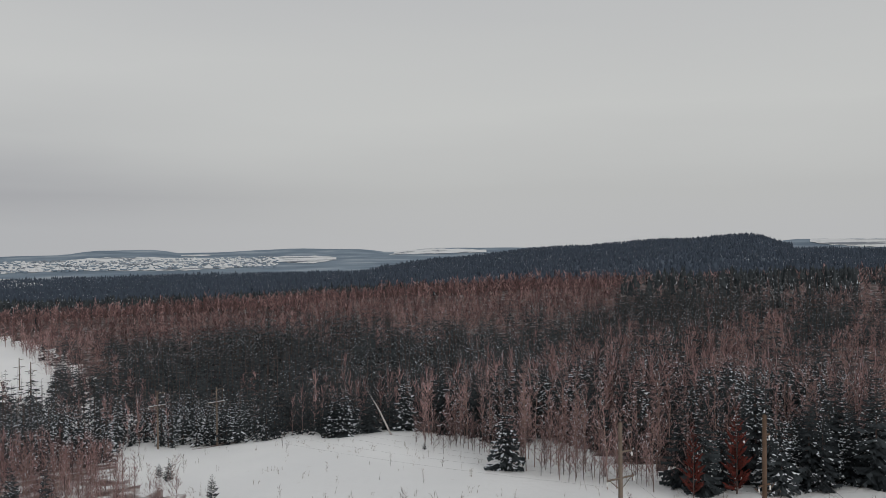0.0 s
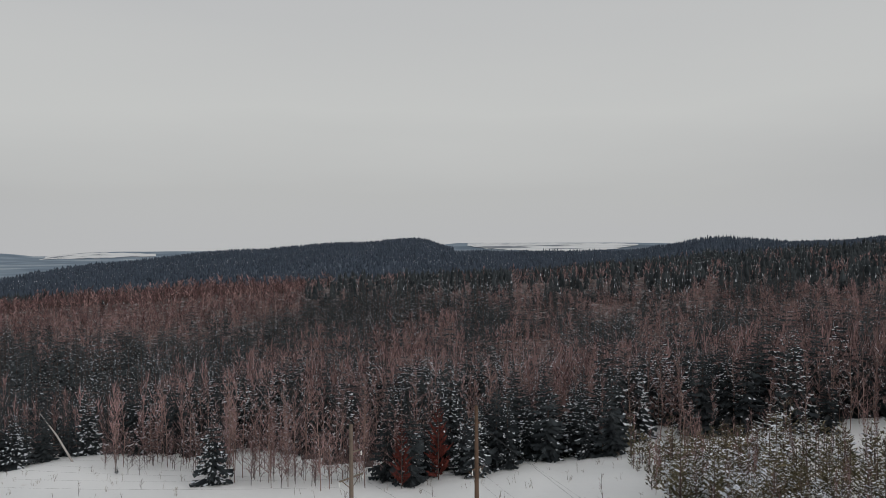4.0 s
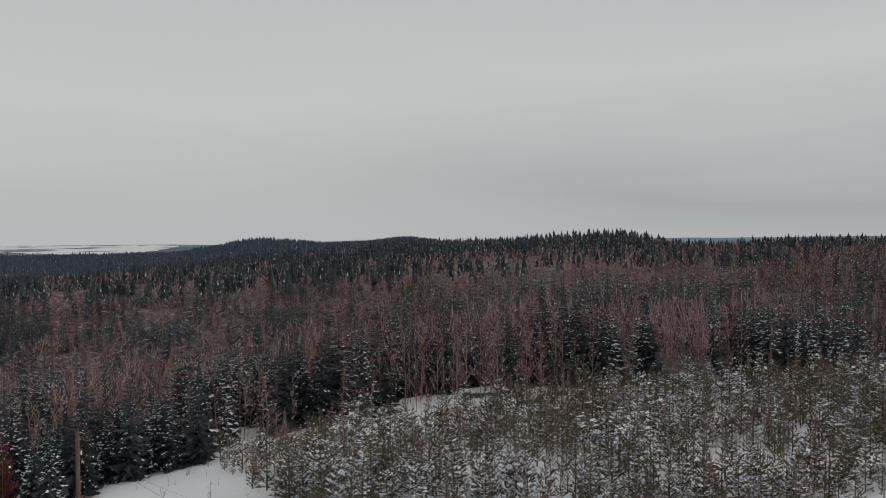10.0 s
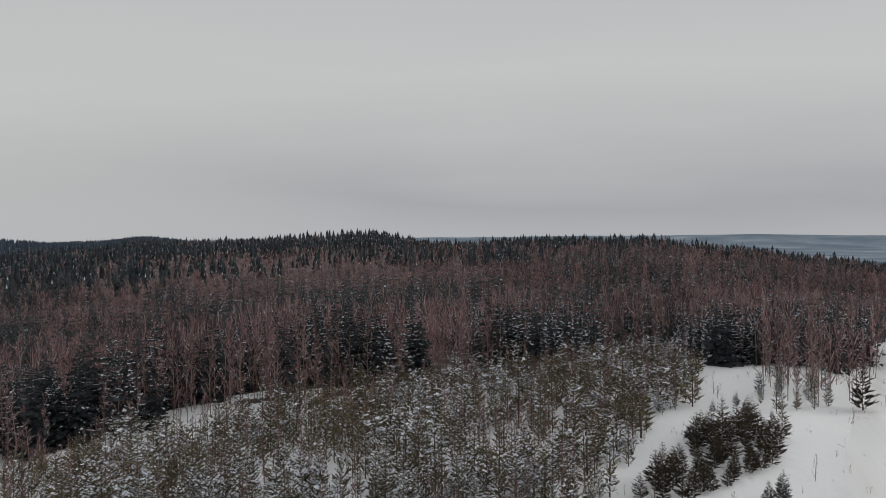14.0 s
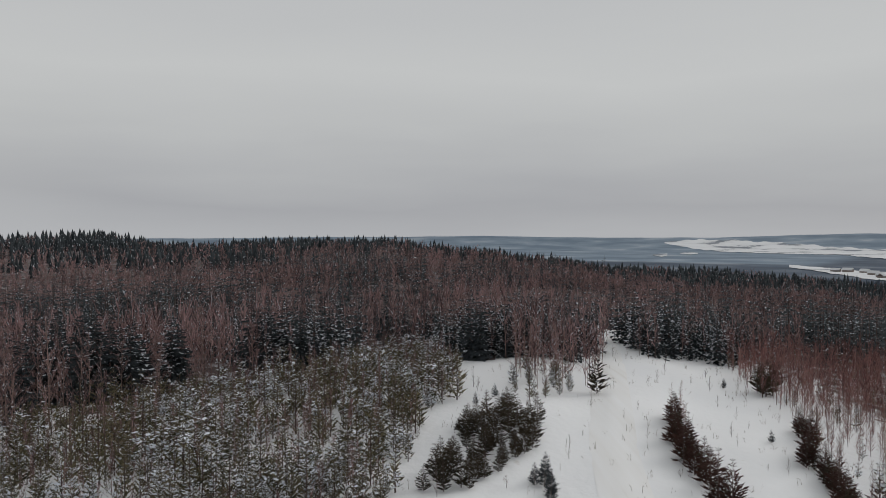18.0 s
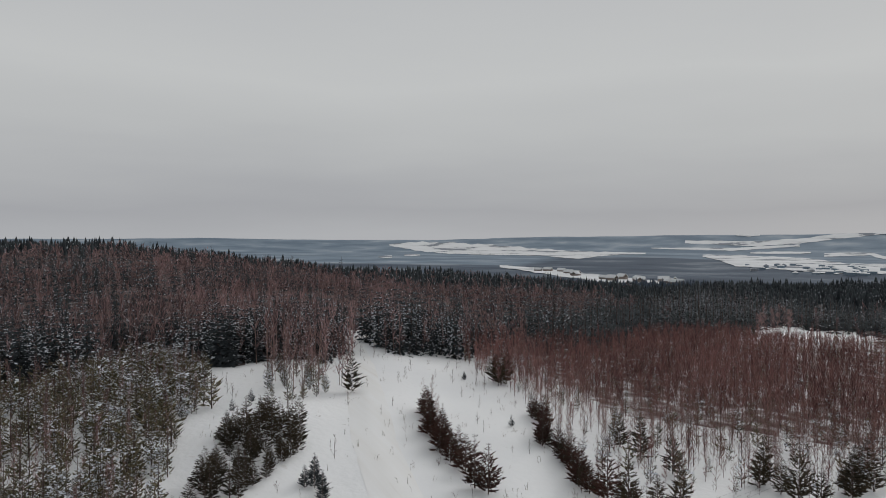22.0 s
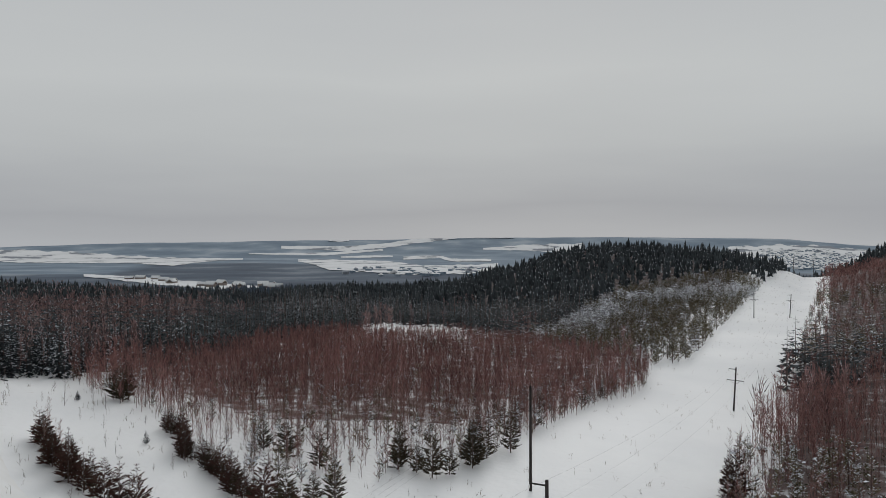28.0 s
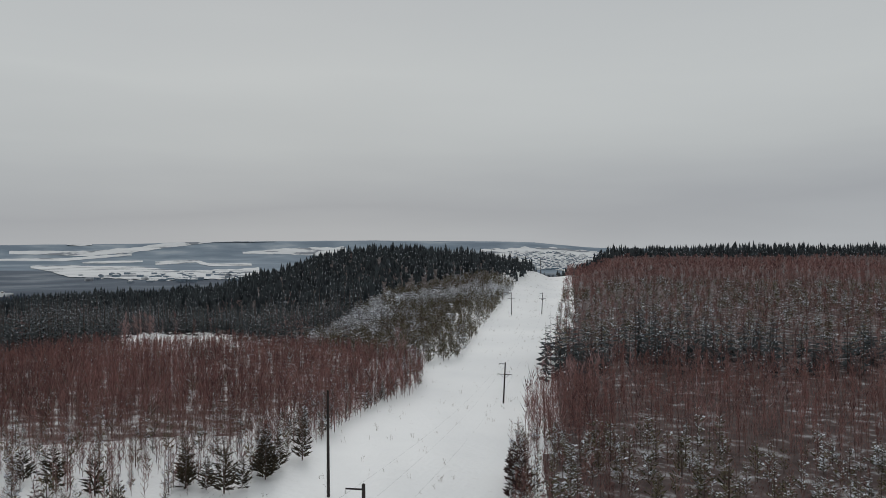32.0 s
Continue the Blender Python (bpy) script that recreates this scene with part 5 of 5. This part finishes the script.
HILL_FIELDS = (
    ((25.6, 2450, 2740), (27.0, 2250, 2740), (30.0, 2080, 2720), (33.0, 1980, 2700), (36.0, 2150, 2700), (38.0, 2450, 2640)),
    ((129.6, 4131, 4184), (135.0, 4041, 4189), (139.3, 4271, 4356)),
    ((140.8, 3672, 3946), (143.5, 3854, 4013), (144.4, 3328, 3760), (147.3, 3346, 3703)),
    ((146.7, 4276, 4342), (150.4, 4219, 4470), (151.7, 4160, 4471), (154.1, 4079, 4493)),
    ((135.3, 4680, 4800), (136.0, 4644, 4800), (136.8, 4656, 4800)),
    ((136.2, 3886, 3972), (137.8, 3857, 4025), (140.0, 3934, 4015)),
    ((164.0, 4200, 4400), (165.6, 3900, 4440), (167.6, 3300, 4500), (170.2, 2376, 4560), (172.5, 2600, 4480), (174.2, 3500, 4400)),
    ((-29.8, 2698, 2987), (-28.6, 2781, 3712), (-24.6, 2768, 4169), (-18.8, 2587, 4081), (-14.4, 2749, 3769), (-13.7, 3070, 3501)),
    ((-12.7, 3310, 4003), (-9.4, 3014, 4005), (-7.8, 3470, 3809)),
    ((-31.1, 1835, 2583), (-29.2, 1823, 2271), (-27.4, 1926, 2048)),
    ((-18.7, 4382, 4475), (-17.8, 4266, 4482), (-16.7, 4349, 4446)),
    ((-3.9, 4238, 4800), (-0.9, 4080, 4711), (3.3, 4218, 4491)),
)
for k, stations in enumerate(VALLEY_FIELDS + HILL_FIELDS):
    snow_field(stations, 1.7 * k + 0.4)


def house(h, r, long, wide, tall, turn):
    x, y = CX + r * math.sin(radians(h)), CY + r * math.cos(radians(h))
    top = tagged(new("house"), "low house with a snow-covered roof in the valley", "house", "village houses")
    top.matrix_basis = pose(x, y, float(land(x, y)) + 1.0, 0, 0, turn)
    a, b = long / 2, wide / 2
    s = Shape()
    v = [(sx * a, sy * b, z) for z in (-2, tall) for sx, sy in ((-1, -1), (1, -1), (1, 1), (-1, 1))] + [(-a, 0, tall + wide * 0.42), (a, 0, tall + wide * 0.42)]
    s.add(v, [(0, 1, 5), (0, 5, 4), (1, 2, 6), (1, 6, 5), (2, 3, 7), (2, 7, 6), (3, 0, 4), (3, 4, 7), (4, 7, 8), (5, 9, 6)])
    part("wall", s, WALL, top)
    s = Shape()
    e, t = 1.0, wide * 0.42
    for sgn in (-1, 1):
        lo = [(-a - e, sgn * (b + e), tall - 0.4), (a + e, sgn * (b + e), tall - 0.4), (a + e, 0, tall + t + 0.2), (-a - e, 0, tall + t + 0.2)]
        v = np.array(lo + [(p[0], p[1], p[2] + 0.5) for p in lo])
        s.add(v, [(0, 1, 2), (0, 2, 3), (4, 6, 5), (4, 7, 6), (0, 5, 1), (0, 4, 5), (1, 6, 2), (1, 5, 6), (3, 7, 4), (3, 4, 0)])
    part("roof", s, FAR_SNOW, top)


HOUSES = np.random.default_rng(21)
for k in range(16):
    u = HOUSES.random()
    house(119 + 12.5 * u, np.interp(u, (0, 0.3, 0.6, 1), (2150, 1850, 1500, 1330)) + HOUSES.uniform(-60, 90), HOUSES.uniform(10, 24), HOUSES.uniform(8, 12), HOUSES.uniform(4, 6), HOUSES.uniform(0, 180))


def town(name, label, h0, h1, r0, r1, count):
    """Roofs and groves of a far town, too many to count."""
    g = np.random.default_rng(int(r0))
    h, r = np.radians(g.uniform(h0, h1, count)), g.uniform(r0, r1, count)
    x, y = CX + r * np.sin(h), CY + r * np.cos(h)
    z = land(x, y)
    s, dark = Shape(), Shape()
    for k in range(count):
        a, b, t = g.uniform(4, 9), g.uniform(3, 6), g.uniform(3, 7)
        c = np.array([x[k], y[k], z[k] + 1])
        box = np.array([(sx * a, sy * b, q) for q in (0, t) for sx, sy in ((-1, -1), (1, -1), (1, 1), (-1, 1))]) + c
        (dark if g.random() < 0.85 else s).add(box[:8], [(0, 1, 5), (0, 5, 4), (1, 2, 6), (1, 6, 5), (2, 3, 7), (2, 7, 6), (3, 0, 4), (3, 4, 7)])
        s.add(np.concatenate([box[4:], [c + (0, 0, t + 4)]]), [(0, 1, 4), (1, 2, 4), (2, 3, 4), (3, 0, 4)])
    v1, f1 = s.arrays()
    v2, f2 = dark.arrays()
    ob = new(name, mesh_from(name, np.concatenate([v1, v2]), np.concatenate([f1, f2 + len(v1)]), [FAR_SNOW, FAR_HAZED], np.concatenate([np.zeros(len(f1)), np.ones(len(f2))])))
    tagged(ob, label, "town", kind="stuff")


town("north_town", "far town with snowy roofs on the plain", -34, -12, 2700, 3900, 900)
town("south_town", "far town with snowy roofs beyond the crest", 166, 174, 2500, 4350, 600)
town("valley_hamlet", "far hamlets with snowy roofs in the valley", 136, 147, 1900, 2500, 60)
